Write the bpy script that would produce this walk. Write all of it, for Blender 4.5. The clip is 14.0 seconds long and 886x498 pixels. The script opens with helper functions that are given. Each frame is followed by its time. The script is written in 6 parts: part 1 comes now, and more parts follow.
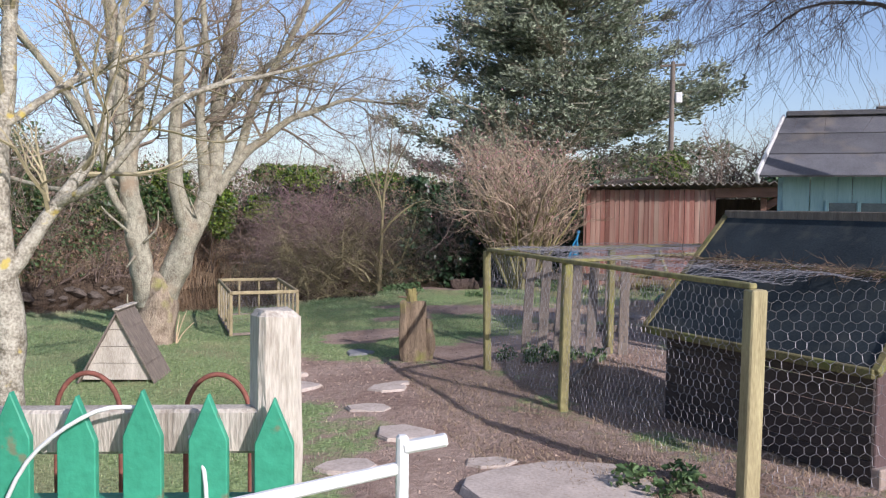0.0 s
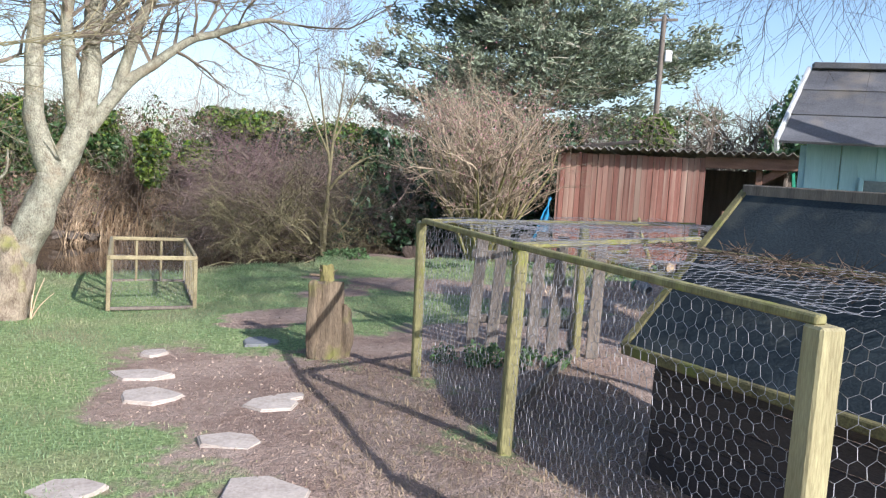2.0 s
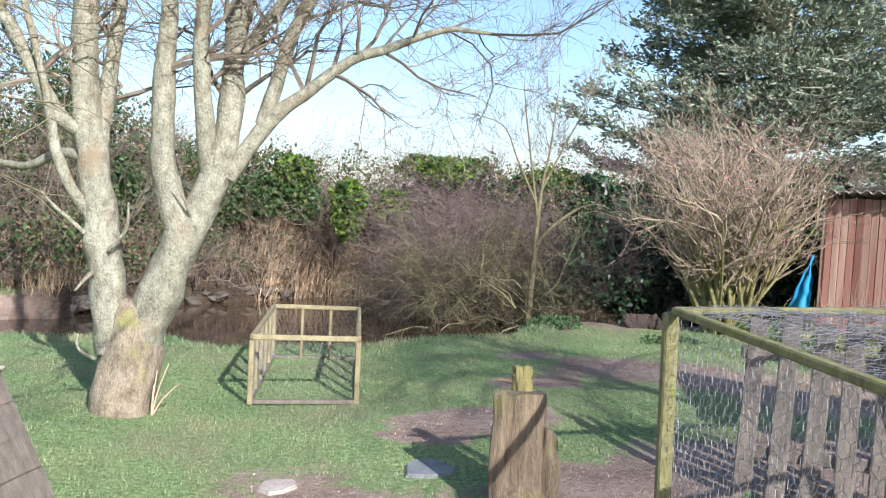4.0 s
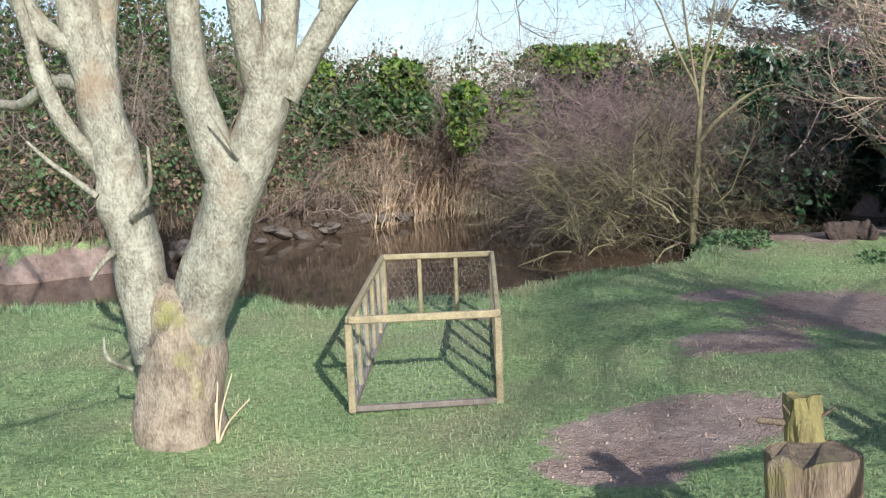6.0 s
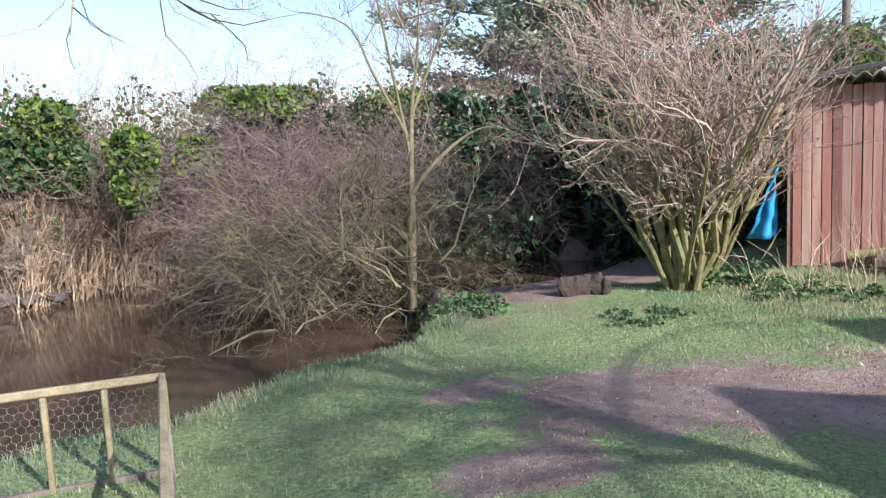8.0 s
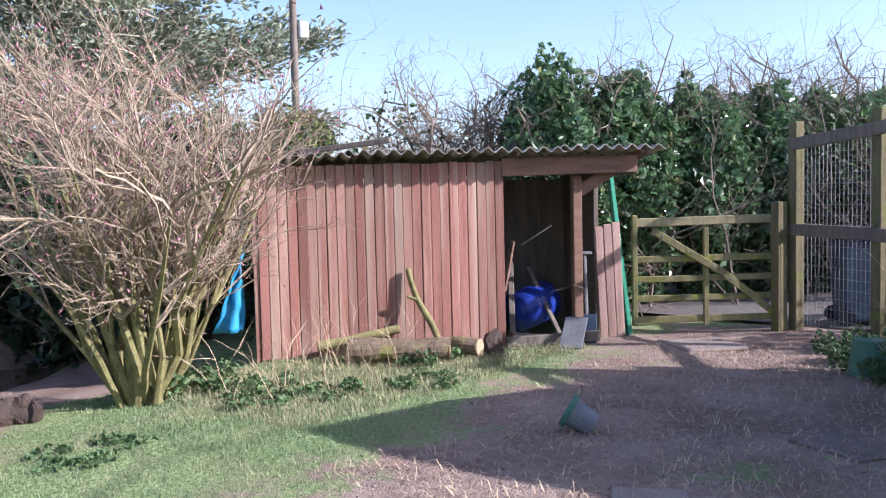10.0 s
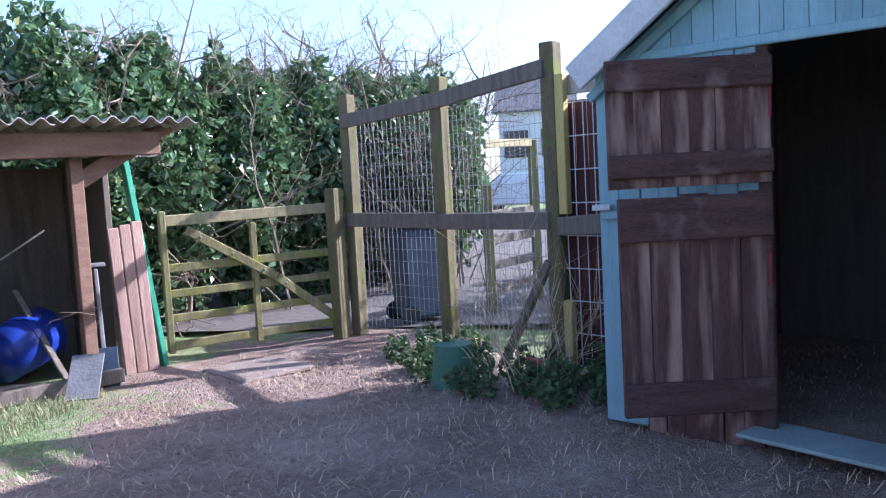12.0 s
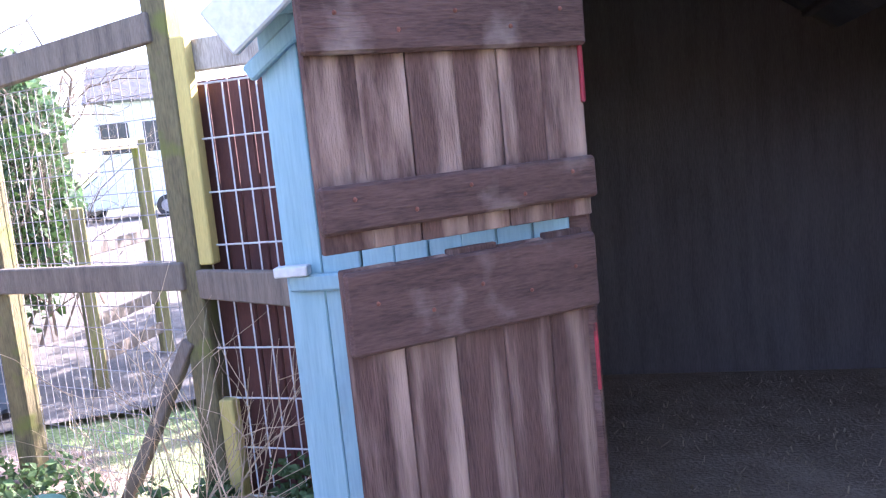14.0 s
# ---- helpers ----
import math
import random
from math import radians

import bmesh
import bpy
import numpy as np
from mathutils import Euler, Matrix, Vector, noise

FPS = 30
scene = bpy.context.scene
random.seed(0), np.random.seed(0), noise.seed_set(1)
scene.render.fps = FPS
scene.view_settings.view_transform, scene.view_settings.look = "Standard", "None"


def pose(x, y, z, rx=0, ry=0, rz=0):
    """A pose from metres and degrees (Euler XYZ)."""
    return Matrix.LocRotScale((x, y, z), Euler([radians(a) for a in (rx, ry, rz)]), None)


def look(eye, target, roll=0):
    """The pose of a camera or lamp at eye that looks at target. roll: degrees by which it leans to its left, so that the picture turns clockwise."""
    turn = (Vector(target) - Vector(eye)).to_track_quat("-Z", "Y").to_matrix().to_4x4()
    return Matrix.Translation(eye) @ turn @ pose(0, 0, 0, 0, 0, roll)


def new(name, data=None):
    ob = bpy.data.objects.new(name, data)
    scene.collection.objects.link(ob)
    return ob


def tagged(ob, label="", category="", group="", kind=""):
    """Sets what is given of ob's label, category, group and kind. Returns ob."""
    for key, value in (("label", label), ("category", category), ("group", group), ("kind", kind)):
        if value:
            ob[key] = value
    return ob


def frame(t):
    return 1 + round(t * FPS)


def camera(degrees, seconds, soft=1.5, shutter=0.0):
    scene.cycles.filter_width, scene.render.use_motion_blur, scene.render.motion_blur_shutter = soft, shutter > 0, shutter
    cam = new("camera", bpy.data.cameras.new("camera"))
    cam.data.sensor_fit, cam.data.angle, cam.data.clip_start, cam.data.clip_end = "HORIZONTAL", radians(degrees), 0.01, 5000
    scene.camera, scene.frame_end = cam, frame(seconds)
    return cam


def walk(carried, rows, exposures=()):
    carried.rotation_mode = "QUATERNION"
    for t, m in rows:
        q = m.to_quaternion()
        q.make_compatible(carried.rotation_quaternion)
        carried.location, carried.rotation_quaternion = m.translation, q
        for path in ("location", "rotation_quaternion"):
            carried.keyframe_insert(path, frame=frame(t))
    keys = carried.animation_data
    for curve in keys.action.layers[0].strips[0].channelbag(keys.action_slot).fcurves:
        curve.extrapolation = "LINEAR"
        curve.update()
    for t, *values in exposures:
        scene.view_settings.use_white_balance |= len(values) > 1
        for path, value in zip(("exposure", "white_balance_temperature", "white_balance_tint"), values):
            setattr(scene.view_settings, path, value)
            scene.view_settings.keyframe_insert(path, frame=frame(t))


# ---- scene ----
cam = camera(55.5, 14.0, soft=1.25)
PATH = [
    (0, (-0.114, -2.16, 1.432), (0.332, -0.213, 1.333), 0.7),
    (0.5, (0.087, -1.821, 1.487), (0.673, 0.09, 1.423), 0.7),
    (1, (0.355, -1.363, 1.465), (1.003, 0.527, 1.379), 2.0),
    (1.5, (0.48, -0.911, 1.45), (1.093, 0.988, 1.309), 2.7),
    (2, (0.632, -0.516, 1.433), (1.138, 1.409, 1.238), 3.5),
    (2.5, (0.766, -0.026, 1.46), (1.195, 1.916, 1.25), 5.3),
    (2.7, (0.8, 0.158, 1.441), (1.169, 2.115, 1.261), 5.7),
    (3, (0.807, 0.468, 1.43), (1.077, 2.444, 1.272), 5.1),
    (3.5, (0.933, 0.998, 1.422), (1.098, 2.987, 1.284), 4.4),
    (4, (0.944, 1.484, 1.458), (0.949, 3.481, 1.349), 3.0),
    (4.2, (0.926, 1.683, 1.47), (0.841, 3.679, 1.371), 2.3),
    (6.3, (0.692, 3.567, 1.51), (0.409, 5.513, 1.147), -2.2),
    (6.5, (0.671, 3.693, 1.514), (0.438, 5.646, 1.152), -2.4),
    (7, (0.637, 4.1, 1.52), (0.533, 6.067, 1.172), -3.3),
    (7.5, (0.698, 4.651, 1.488), (0.887, 6.617, 1.176), -3.1),
    (7.6, (0.68, 4.748, 1.503), (0.933, 6.709, 1.199), -2.6),
    (8, (0.7, 5.075, 1.499), (1.133, 7.008, 1.23), -2.8),
    (8.5, (0.788, 5.413, 1.501), (1.484, 7.271, 1.253), -2.0),
    (9, (0.977, 5.71, 1.516), (2.022, 7.397, 1.266), -0.8),
    (9.2, (1.029, 5.82, 1.509), (2.195, 7.431, 1.292), -0.5),
    (11.3, (2.313, 6.744, 1.37), (4.163, 7.491, 1.23), -3.7),
    (11.5, (2.512, 6.827, 1.384), (4.407, 7.45, 1.229), -3.6),
    (12, (2.987, 7.035, 1.369), (4.946, 7.4, 1.206), -3.1),
    (12.5, (3.481, 7.165, 1.438), (5.466, 7.344, 1.276), -4.0),
    (13, (4.115, 7.161, 1.45), (6.107, 7.121, 1.271), -4.3),
    (13.5, (4.568, 7.17, 1.47), (6.537, 6.893, 1.253), -5.0),
    (14, (5.038, 7.211, 1.515), (6.954, 6.697, 1.257), -5.7),
]
walk(cam, [(t, look(eye, target, roll)) for t, eye, target, roll in PATH],
     exposures=[(0, 0.08, 5950, 22), (1.0, 0.24, 5850, 17), (2.5, 0.6, 5800, 13), (4.0, 0.62, 5800, 11), (6.5, 0.36, 5800, 11), (7.0, 0.32, 5800, 11), (7.6, 0.5, 5750, 15), (9.0, 0.92, 5650, 18),
                (11.3, 0.92, 5700, 31), (12.5, 1.85, 5000, 18), (13.0, 2.2, 4950, 16), (13.5, 2.55, 5400, 24), (14.0, 2.9, 5900, 33)])


# ---- light ----
SUN_DIR = Vector((0.47, -0.88, 0.56)).normalized()
world = bpy.data.worlds.new("sky")
scene.world = world
world.use_nodes = True
wn = world.node_tree
sky = wn.nodes.new("ShaderNodeTexSky")
sky.sky_type = "NISHITA"
sky.sun_disc = False
sky.sun_elevation = math.asin(SUN_DIR.z)
sky.sun_rotation = math.atan2(SUN_DIR.x, SUN_DIR.y)
sky.air_density, sky.dust_density, sky.ozone_density = 1.0, 1.2, 1.5
bg = wn.nodes["Background"]
bg.inputs[1].default_value = 0.145
wn.links.new(sky.outputs[0], bg.inputs[0])
sun = new("sun", bpy.data.lights.new("sun", "SUN"))
sun.data.energy, sun.data.angle, sun.data.color = 5.0, radians(0.6), (1.0, 0.95, 0.87)
sun.matrix_world = look(SUN_DIR * 40, (0, 0, 0))


# ---- materials ----
def mat(name, base, dark=None, rough=0.85, scale=8.0, fine=60.0, bump=0.3, metal=0.0, stretch=(1, 1, 1), per_object=0.0,
        per_island=0.0, spots=None, spot_scale=5.0, spot_cut=(0.55, 0.68), coords="Object", spec=0.3, trans=0.0, cut=(0.33, 0.66), streaks=False):
    """A weathered surface: two scales of variation, optional spots of a second colour, fine relief."""
    m = bpy.data.materials.new(name)
    m.use_nodes = True
    nt = m.node_tree
    nd, lk = nt.nodes, nt.links
    p = nd["Principled BSDF"]
    tc = nd.new("ShaderNodeTexCoord")
    mp = nd.new("ShaderNodeMapping")
    mp.inputs["Scale"].default_value = stretch
    lk.new(tc.outputs[coords], mp.inputs[0])
    where = mp.outputs[0]
    if per_object:
        shift = nd.new("ShaderNodeVectorMath")
        shift.operation = "MULTIPLY_ADD"
        shift.inputs[0].default_value = (13.0, 29.0, 17.0)
        lk.new(nd.new("ShaderNodeObjectInfo").outputs["Random"], shift.inputs[1])
        lk.new(mp.outputs[0], shift.inputs[2])
        where = shift.outputs[0]
    n1, n2 = nd.new("ShaderNodeTexNoise"), nd.new("ShaderNodeTexNoise")
    n1.inputs["Scale"].default_value, n2.inputs["Scale"].default_value = scale, fine
    n1.inputs["Detail"].default_value = n2.inputs["Detail"].default_value = 5
    for n in (n1, n2):
        lk.new(where, n.inputs[0])
    add = nd.new("ShaderNodeMath")
    add.operation = "MULTIPLY_ADD"
    add.inputs[1].default_value = 0.5
    lk.new(n2.outputs[0], add.inputs[0])
    half = nd.new("ShaderNodeMath")
    half.operation = "MULTIPLY"
    half.inputs[1].default_value = 0.5
    lk.new(n1.outputs[0], half.inputs[0])
    lk.new(half.outputs[0], add.inputs[2])
    ramp = nd.new("ShaderNodeValToRGB")
    dark = dark or tuple(c * 0.55 for c in base)
    ramp.color_ramp.elements[0].position, ramp.color_ramp.elements[1].position = cut
    ramp.color_ramp.elements[0].color, ramp.color_ramp.elements[1].color = (*dark, 1), (*base, 1)
    lk.new(add.outputs[0], ramp.inputs[0])
    out = ramp.outputs[0]
    if spots:
        n3 = nd.new("ShaderNodeTexNoise")
        n3.inputs["Scale"].default_value, n3.inputs["Detail"].default_value = spot_scale, 6
        lk.new(where if streaks else tc.outputs[coords], n3.inputs[0])
        r3 = nd.new("ShaderNodeValToRGB")
        r3.color_ramp.elements[0].position, r3.color_ramp.elements[1].position = spot_cut
        lk.new(n3.outputs[0], r3.inputs[0])
        mx = nd.new("ShaderNodeMixRGB")
        mx.inputs[2].default_value = (*spots, 1)
        lk.new(r3.outputs[0], mx.inputs[0])
        lk.new(out, mx.inputs[1])
        out = mx.outputs[0]
    if per_object or per_island:
        src = nd.new("ShaderNodeObjectInfo").outputs["Random"] if per_object else nd.new("ShaderNodeNewGeometry").outputs["Random Per Island"]
        amount = per_object or per_island
        mr = nd.new("ShaderNodeMapRange")
        mr.inputs["To Min"].default_value, mr.inputs["To Max"].default_value = 1 - amount, 1 + amount
        lk.new(src, mr.inputs[0])
        hs = nd.new("ShaderNodeHueSaturation")
        lk.new(mr.outputs[0], hs.inputs["Value"])
        lk.new(out, hs.inputs["Color"])
        out = hs.outputs[0]
    lk.new(out, p.inputs["Base Color"])
    p.inputs["Roughness"].default_value = rough
    p.inputs["Metallic"].default_value = metal
    p.inputs["Specular IOR Level"].default_value = spec
    if bump:
        b = nd.new("ShaderNodeBump")
        b.inputs["Strength"].default_value = bump
        b.inputs["Distance"].default_value = 0.02
        lk.new(add.outputs[0], b.inputs["Height"])
        lk.new(b.outputs[0], p.inputs["Normal"])
    if trans:
        t = nd.new("ShaderNodeBsdfTranslucent")
        lk.new(out, t.inputs[0])
        ms = nd.new("ShaderNodeMixShader")
        ms.inputs[0].default_value = trans
        lk.new(p.outputs[0], ms.inputs[1])
        lk.new(t.outputs[0], ms.inputs[2])
        lk.new(ms.outputs[0], nd["Material Output"].inputs[0])
    return m


BARK = mat("bark", (0.39, 0.37, 0.275), (0.14, 0.12, 0.085), scale=16, fine=75, stretch=(1.2, 1.2, 0.8), bump=1.0, cut=(0.34, 0.6), spots=(0.26, 0.2, 0.13), spot_scale=5, spot_cut=(0.55, 0.72))
BARK_MOSS = mat("mossy_bark", (0.38, 0.31, 0.22), (0.14, 0.1, 0.07), scale=16, fine=75, stretch=(1.4, 1.4, 0.6), bump=1.0, cut=(0.34, 0.62), spots=(0.28, 0.27, 0.08), spot_scale=3.5, spot_cut=(0.6, 0.74))
BARK_PALE = mat("lichened_bark", (0.46, 0.43, 0.34), (0.16, 0.14, 0.1), scale=13, fine=60, bump=0.9, cut=(0.38, 0.6), spots=(0.45, 0.36, 0.1), spot_scale=9, spot_cut=(0.62, 0.7))
TWIG = mat("twig", (0.31, 0.25, 0.19), (0.16, 0.125, 0.095), bump=0, per_island=0.3)
TWIG_PALE = mat("pale_twig", (0.38, 0.33, 0.2), (0.22, 0.19, 0.11), bump=0, per_island=0.3)
TWIG_PURPLE = mat("purple_twig", (0.25, 0.165, 0.16), (0.14, 0.09, 0.09), bump=0, per_island=0.3)
MOSSY_STEM = mat("mossy_stem", (0.3, 0.27, 0.11), (0.12, 0.105, 0.045), bump=0.4, scale=12, per_island=0.25)
MOSSY_DARK = mat("dark_mossy_stem", (0.27, 0.235, 0.12), (0.1, 0.085, 0.05), bump=0.3, scale=12, per_island=0.35)
BUD = mat("bud", (0.5, 0.24, 0.27), (0.34, 0.14, 0.16), bump=0, per_island=0.3)
IVY = mat("ivy", (0.075, 0.14, 0.04), (0.025, 0.06, 0.015), rough=0.45, bump=0, per_island=0.5, trans=0.25, spec=0.5)
IVY_GLOSSY = mat("glossy_ivy", (0.15, 0.25, 0.11), (0.05, 0.11, 0.045), rough=0.28, bump=0, per_island=0.5, trans=0.35, spec=0.7)
IVY_LIGHT = mat("light_ivy", (0.2, 0.28, 0.04), (0.11, 0.17, 0.03), rough=0.5, bump=0, per_island=0.4, trans=0.25)
LAUREL = mat("laurel", (0.035, 0.078, 0.03), (0.012, 0.03, 0.011), rough=0.4, bump=0, per_island=0.5, spec=0.5)
NEEDLE = mat("needles", (0.37, 0.41, 0.29), (0.17, 0.2, 0.14), rough=0.6, bump=0, per_island=0.5, trans=0.1)
TWIG_TAN = mat("tan_twig", (0.45, 0.35, 0.24), (0.22, 0.165, 0.115), bump=0, per_island=0.3)
TWIG_DARK = mat("dark_twig", (0.25, 0.19, 0.15), (0.09, 0.064, 0.052), bump=0, per_island=0.35)
BRAMBLE = mat("bramble", (0.14, 0.1, 0.068), (0.065, 0.045, 0.032), bump=0, per_island=0.5)
DEAD_LEAF = mat("withered_leaf", (0.3, 0.2, 0.13), (0.12, 0.08, 0.055), bump=0, per_island=0.6, trans=0.15)
OLIVE_LEAF = mat("olive_leaf", (0.2, 0.21, 0.075), (0.085, 0.1, 0.035), rough=0.6, bump=0, per_island=0.5, trans=0.2)
STRAW = mat("dry_reed", (0.74, 0.57, 0.38), (0.5, 0.36, 0.23), bump=0, per_island=0.3)
WEED = mat("weed", (0.13, 0.2, 0.08), (0.06, 0.11, 0.04), rough=0.6, bump=0, per_island=0.4, trans=0.2)
WOOD_GREEN = mat("algae_wood", (0.33, 0.3, 0.13), (0.14, 0.12, 0.06), scale=5, fine=50, stretch=(3, 3, 0.5), bump=0.5, spots=(0.24, 0.25, 0.05), spot_scale=6)
WOOD_MOSSY = mat("dark_mossy_wood", (0.22, 0.195, 0.08), (0.075, 0.062, 0.035), scale=6, fine=50, stretch=(2, 2, 2), bump=0.5, spots=(0.14, 0.15, 0.04), spot_scale=7)
WOOD_CAGE = mat("cage_wood", (0.42, 0.35, 0.2), (0.19, 0.15, 0.085), scale=5, fine=50, stretch=(2, 2, 2), bump=0.4)
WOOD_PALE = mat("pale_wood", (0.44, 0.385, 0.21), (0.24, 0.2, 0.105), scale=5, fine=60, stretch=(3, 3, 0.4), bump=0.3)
WOOD_SUNLIT = mat("sunlit_yellow_wood", (0.7, 0.57, 0.2), (0.5, 0.4, 0.14), scale=4, fine=60, stretch=(4, 4, 0.4), bump=0.3)
WOOD_GREY = mat("grey_wood", (0.26, 0.215, 0.17), (0.11, 0.09, 0.075), scale=5, fine=60, stretch=(4, 4, 0.4), bump=0.5)
WOOD_BLEACHED = mat("bleached_wood", (0.62, 0.57, 0.48), (0.27, 0.23, 0.18), scale=4, fine=50, stretch=(3, 3, 0.5), bump=0.6)
WOOD_RED = mat("red_plank", (0.43, 0.2, 0.15), (0.24, 0.11, 0.08), scale=3, fine=40, stretch=(5, 5, 0.5), bump=0.4, per_object=0.28, spots=(0.5, 0.36, 0.27), spot_scale=1.2, spot_cut=(0.43, 0.68), streaks=True)
WOOD_DARK = mat("dark_plank", (0.17, 0.085, 0.062), (0.045, 0.024, 0.019), scale=3, fine=40, stretch=(6, 6, 0.5), bump=0.5, per_object=0.25, spots=(0.46, 0.29, 0.21), spot_scale=1.7, spot_cut=(0.5, 0.74), streaks=True)
DOOR_WOOD = mat("worn_door_plank", (0.17, 0.092, 0.076), (0.06, 0.032, 0.027), scale=3, fine=36, stretch=(6, 6, 0.6), bump=0.5, per_object=0.08, spots=(0.5, 0.34, 0.27), spot_scale=2.2, spot_cut=(0.46, 0.78), cut=(0.3, 0.7), streaks=True)
DOOR_LEDGE = mat("door_ledge", (0.145, 0.08, 0.068), (0.06, 0.033, 0.028), scale=4, fine=40, stretch=(0.7, 5, 5), bump=0.5, spots=(0.3, 0.22, 0.19), spot_scale=5, spot_cut=(0.58, 0.8))
WOOD_POST = mat("fence_post_wood", (0.23, 0.195, 0.095), (0.1, 0.085, 0.05), scale=5, fine=50, stretch=(3, 3, 0.5), bump=0.5, spots=(0.16, 0.17, 0.05), spot_scale=6)
WOOD_PINK = mat("pink_plank", (0.5, 0.34, 0.28), (0.3, 0.18, 0.14), scale=3, fine=40, stretch=(5, 5, 0.5), bump=0.4, per_object=0.15)
WOOD_BEAM = mat("beam", (0.32, 0.19, 0.13), (0.16, 0.09, 0.06), scale=3, fine=40, stretch=(1, 5, 5), bump=0.4)
BLUE = mat("blue_paint", (0.32, 0.5, 0.54), (0.23, 0.39, 0.435), rough=0.6, scale=3, fine=30, stretch=(4, 4, 0.6), bump=0.25, per_object=0.06, spots=(0.2, 0.3, 0.34), spot_scale=4, spot_cut=(0.6, 0.75))
GREEN_PAINT = mat("green_paint", (0.05, 0.33, 0.2), (0.035, 0.24, 0.14), rough=0.5, scale=6, fine=50, bump=0.25, spots=(0.16, 0.2, 0.12), spot_scale=14, spot_cut=(0.66, 0.72))
WHITE = mat("white_paint", (0.75, 0.75, 0.73), (0.55, 0.55, 0.52), rough=0.5, bump=0.15)
FELT = mat("roof_felt", (0.145, 0.145, 0.155), (0.075, 0.074, 0.08), rough=0.9, scale=4, fine=90, bump=0.4, spots=(0.17, 0.15, 0.13), spot_scale=2.5, per_object=0.15)
FELT_DARK = mat("dark_felt", (0.044, 0.056, 0.06), (0.02, 0.026, 0.03), rough=0.85, scale=3, fine=90, bump=0.4, spots=(0.06, 0.065, 0.06), spot_scale=5, spec=0.15)
SHEET = mat("corrugated_sheet", (0.45, 0.42, 0.37), (0.2, 0.18, 0.15), rough=0.9, scale=4, fine=40, bump=0.4, spots=(0.09, 0.09, 0.05), spot_scale=6)
WIRE = mat("galvanised_wire", (0.42, 0.41, 0.42), (0.26, 0.25, 0.26), rough=0.6, metal=0.4, bump=0)
SLAB = mat("stone_slab", (0.56, 0.48, 0.41), (0.34, 0.28, 0.23), scale=5, fine=50, bump=0.4)
SLAB_DUSTY = mat("dusty_slab", (0.36, 0.29, 0.24), (0.23, 0.175, 0.14), scale=5, fine=60, bump=0.4)
STRAW_DARK = mat("dull_straw", (0.4, 0.3, 0.19), (0.2, 0.14, 0.09), bump=0, per_island=0.4)
SLAB_GREY = mat("grey_slab", (0.27, 0.27, 0.27), (0.17, 0.17, 0.17), scale=5, fine=50, bump=0.4)
ROCK = mat("rock", (0.2, 0.165, 0.13), (0.07, 0.055, 0.045), scale=4, fine=30, bump=0.7, per_object=0.3)
STUMPWOOD = mat("stump_bark", (0.3, 0.225, 0.145), (0.085, 0.06, 0.04), scale=9, fine=60, stretch=(3.5, 3.5, 0.45), bump=0.9, spots=(0.22, 0.21, 0.06), spot_scale=4)
STUMP_MOSS = mat("mossy_stump_wood", (0.34, 0.29, 0.1), (0.16, 0.13, 0.06), scale=10, fine=60, stretch=(3, 3, 0.6), bump=0.8, spots=(0.3, 0.24, 0.16), spot_scale=5)
CUTWOOD = mat("cut_wood", (0.5, 0.36, 0.22), (0.32, 0.22, 0.13), scale=9, fine=60, bump=0.3)
RUST = mat("rusty_iron", (0.26, 0.1, 0.07), (0.14, 0.05, 0.035), rough=0.8, scale=20, bump=0.3)
TARP = mat("blue_tarp", (0.05, 0.35, 0.6), (0.03, 0.24, 0.46), rough=0.35, scale=6, bump=0.5, spec=0.5)
PLASTIC_BLUE = mat("blue_plastic", (0.02, 0.05, 0.35), (0.015, 0.035, 0.22), rough=0.35, bump=0.1, spec=0.5)
PLASTIC_GREEN = mat("green_plastic", (0.09, 0.22, 0.15), (0.06, 0.16, 0.1), rough=0.5, bump=0.1, scale=5)
PLASTIC_GREY = mat("grey_plastic", (0.06, 0.09, 0.13), (0.04, 0.06, 0.09), rough=0.45, bump=0.1)
TERRACOTTA = mat("terracotta", (0.4, 0.13, 0.08), (0.3, 0.09, 0.055), rough=0.8, bump=0.2)
CABLE_WHITE = mat("white_cable", (0.7, 0.7, 0.68), (0.6, 0.6, 0.58), rough=0.4, bump=0)
SOIL_DARK = mat("dark_soil", (0.09, 0.065, 0.05), (0.05, 0.035, 0.028), scale=5, fine=40, bump=0.8)
BROWN_PANEL = mat("brown_panel", (0.13, 0.05, 0.04), (0.075, 0.03, 0.025), rough=0.7, scale=3, stretch=(4, 4, 0.5), bump=0.3)
RED_PAINT = mat("red_paint", (0.42, 0.035, 0.06), (0.2, 0.03, 0.035), rough=0.6, scale=9, bump=0.2, spots=(0.06, 0.03, 0.025), spot_scale=18, spot_cut=(0.5, 0.62))
GLASS = mat("dusty_glass", (0.09, 0.13, 0.16), (0.05, 0.08, 0.1), rough=0.2, bump=0.05, spec=0.6)
CAR_WHITE = mat("car_paint", (0.75, 0.77, 0.8), (0.7, 0.72, 0.75), rough=0.2, bump=0, spec=0.6)
CAR_DARK = mat("car_dark", (0.03, 0.035, 0.045), (0.02, 0.022, 0.03), rough=0.2, bump=0, spec=0.6)
RENDERED_WALL = mat("pale_wall", (0.72, 0.74, 0.78), (0.6, 0.62, 0.66), bump=0.2)


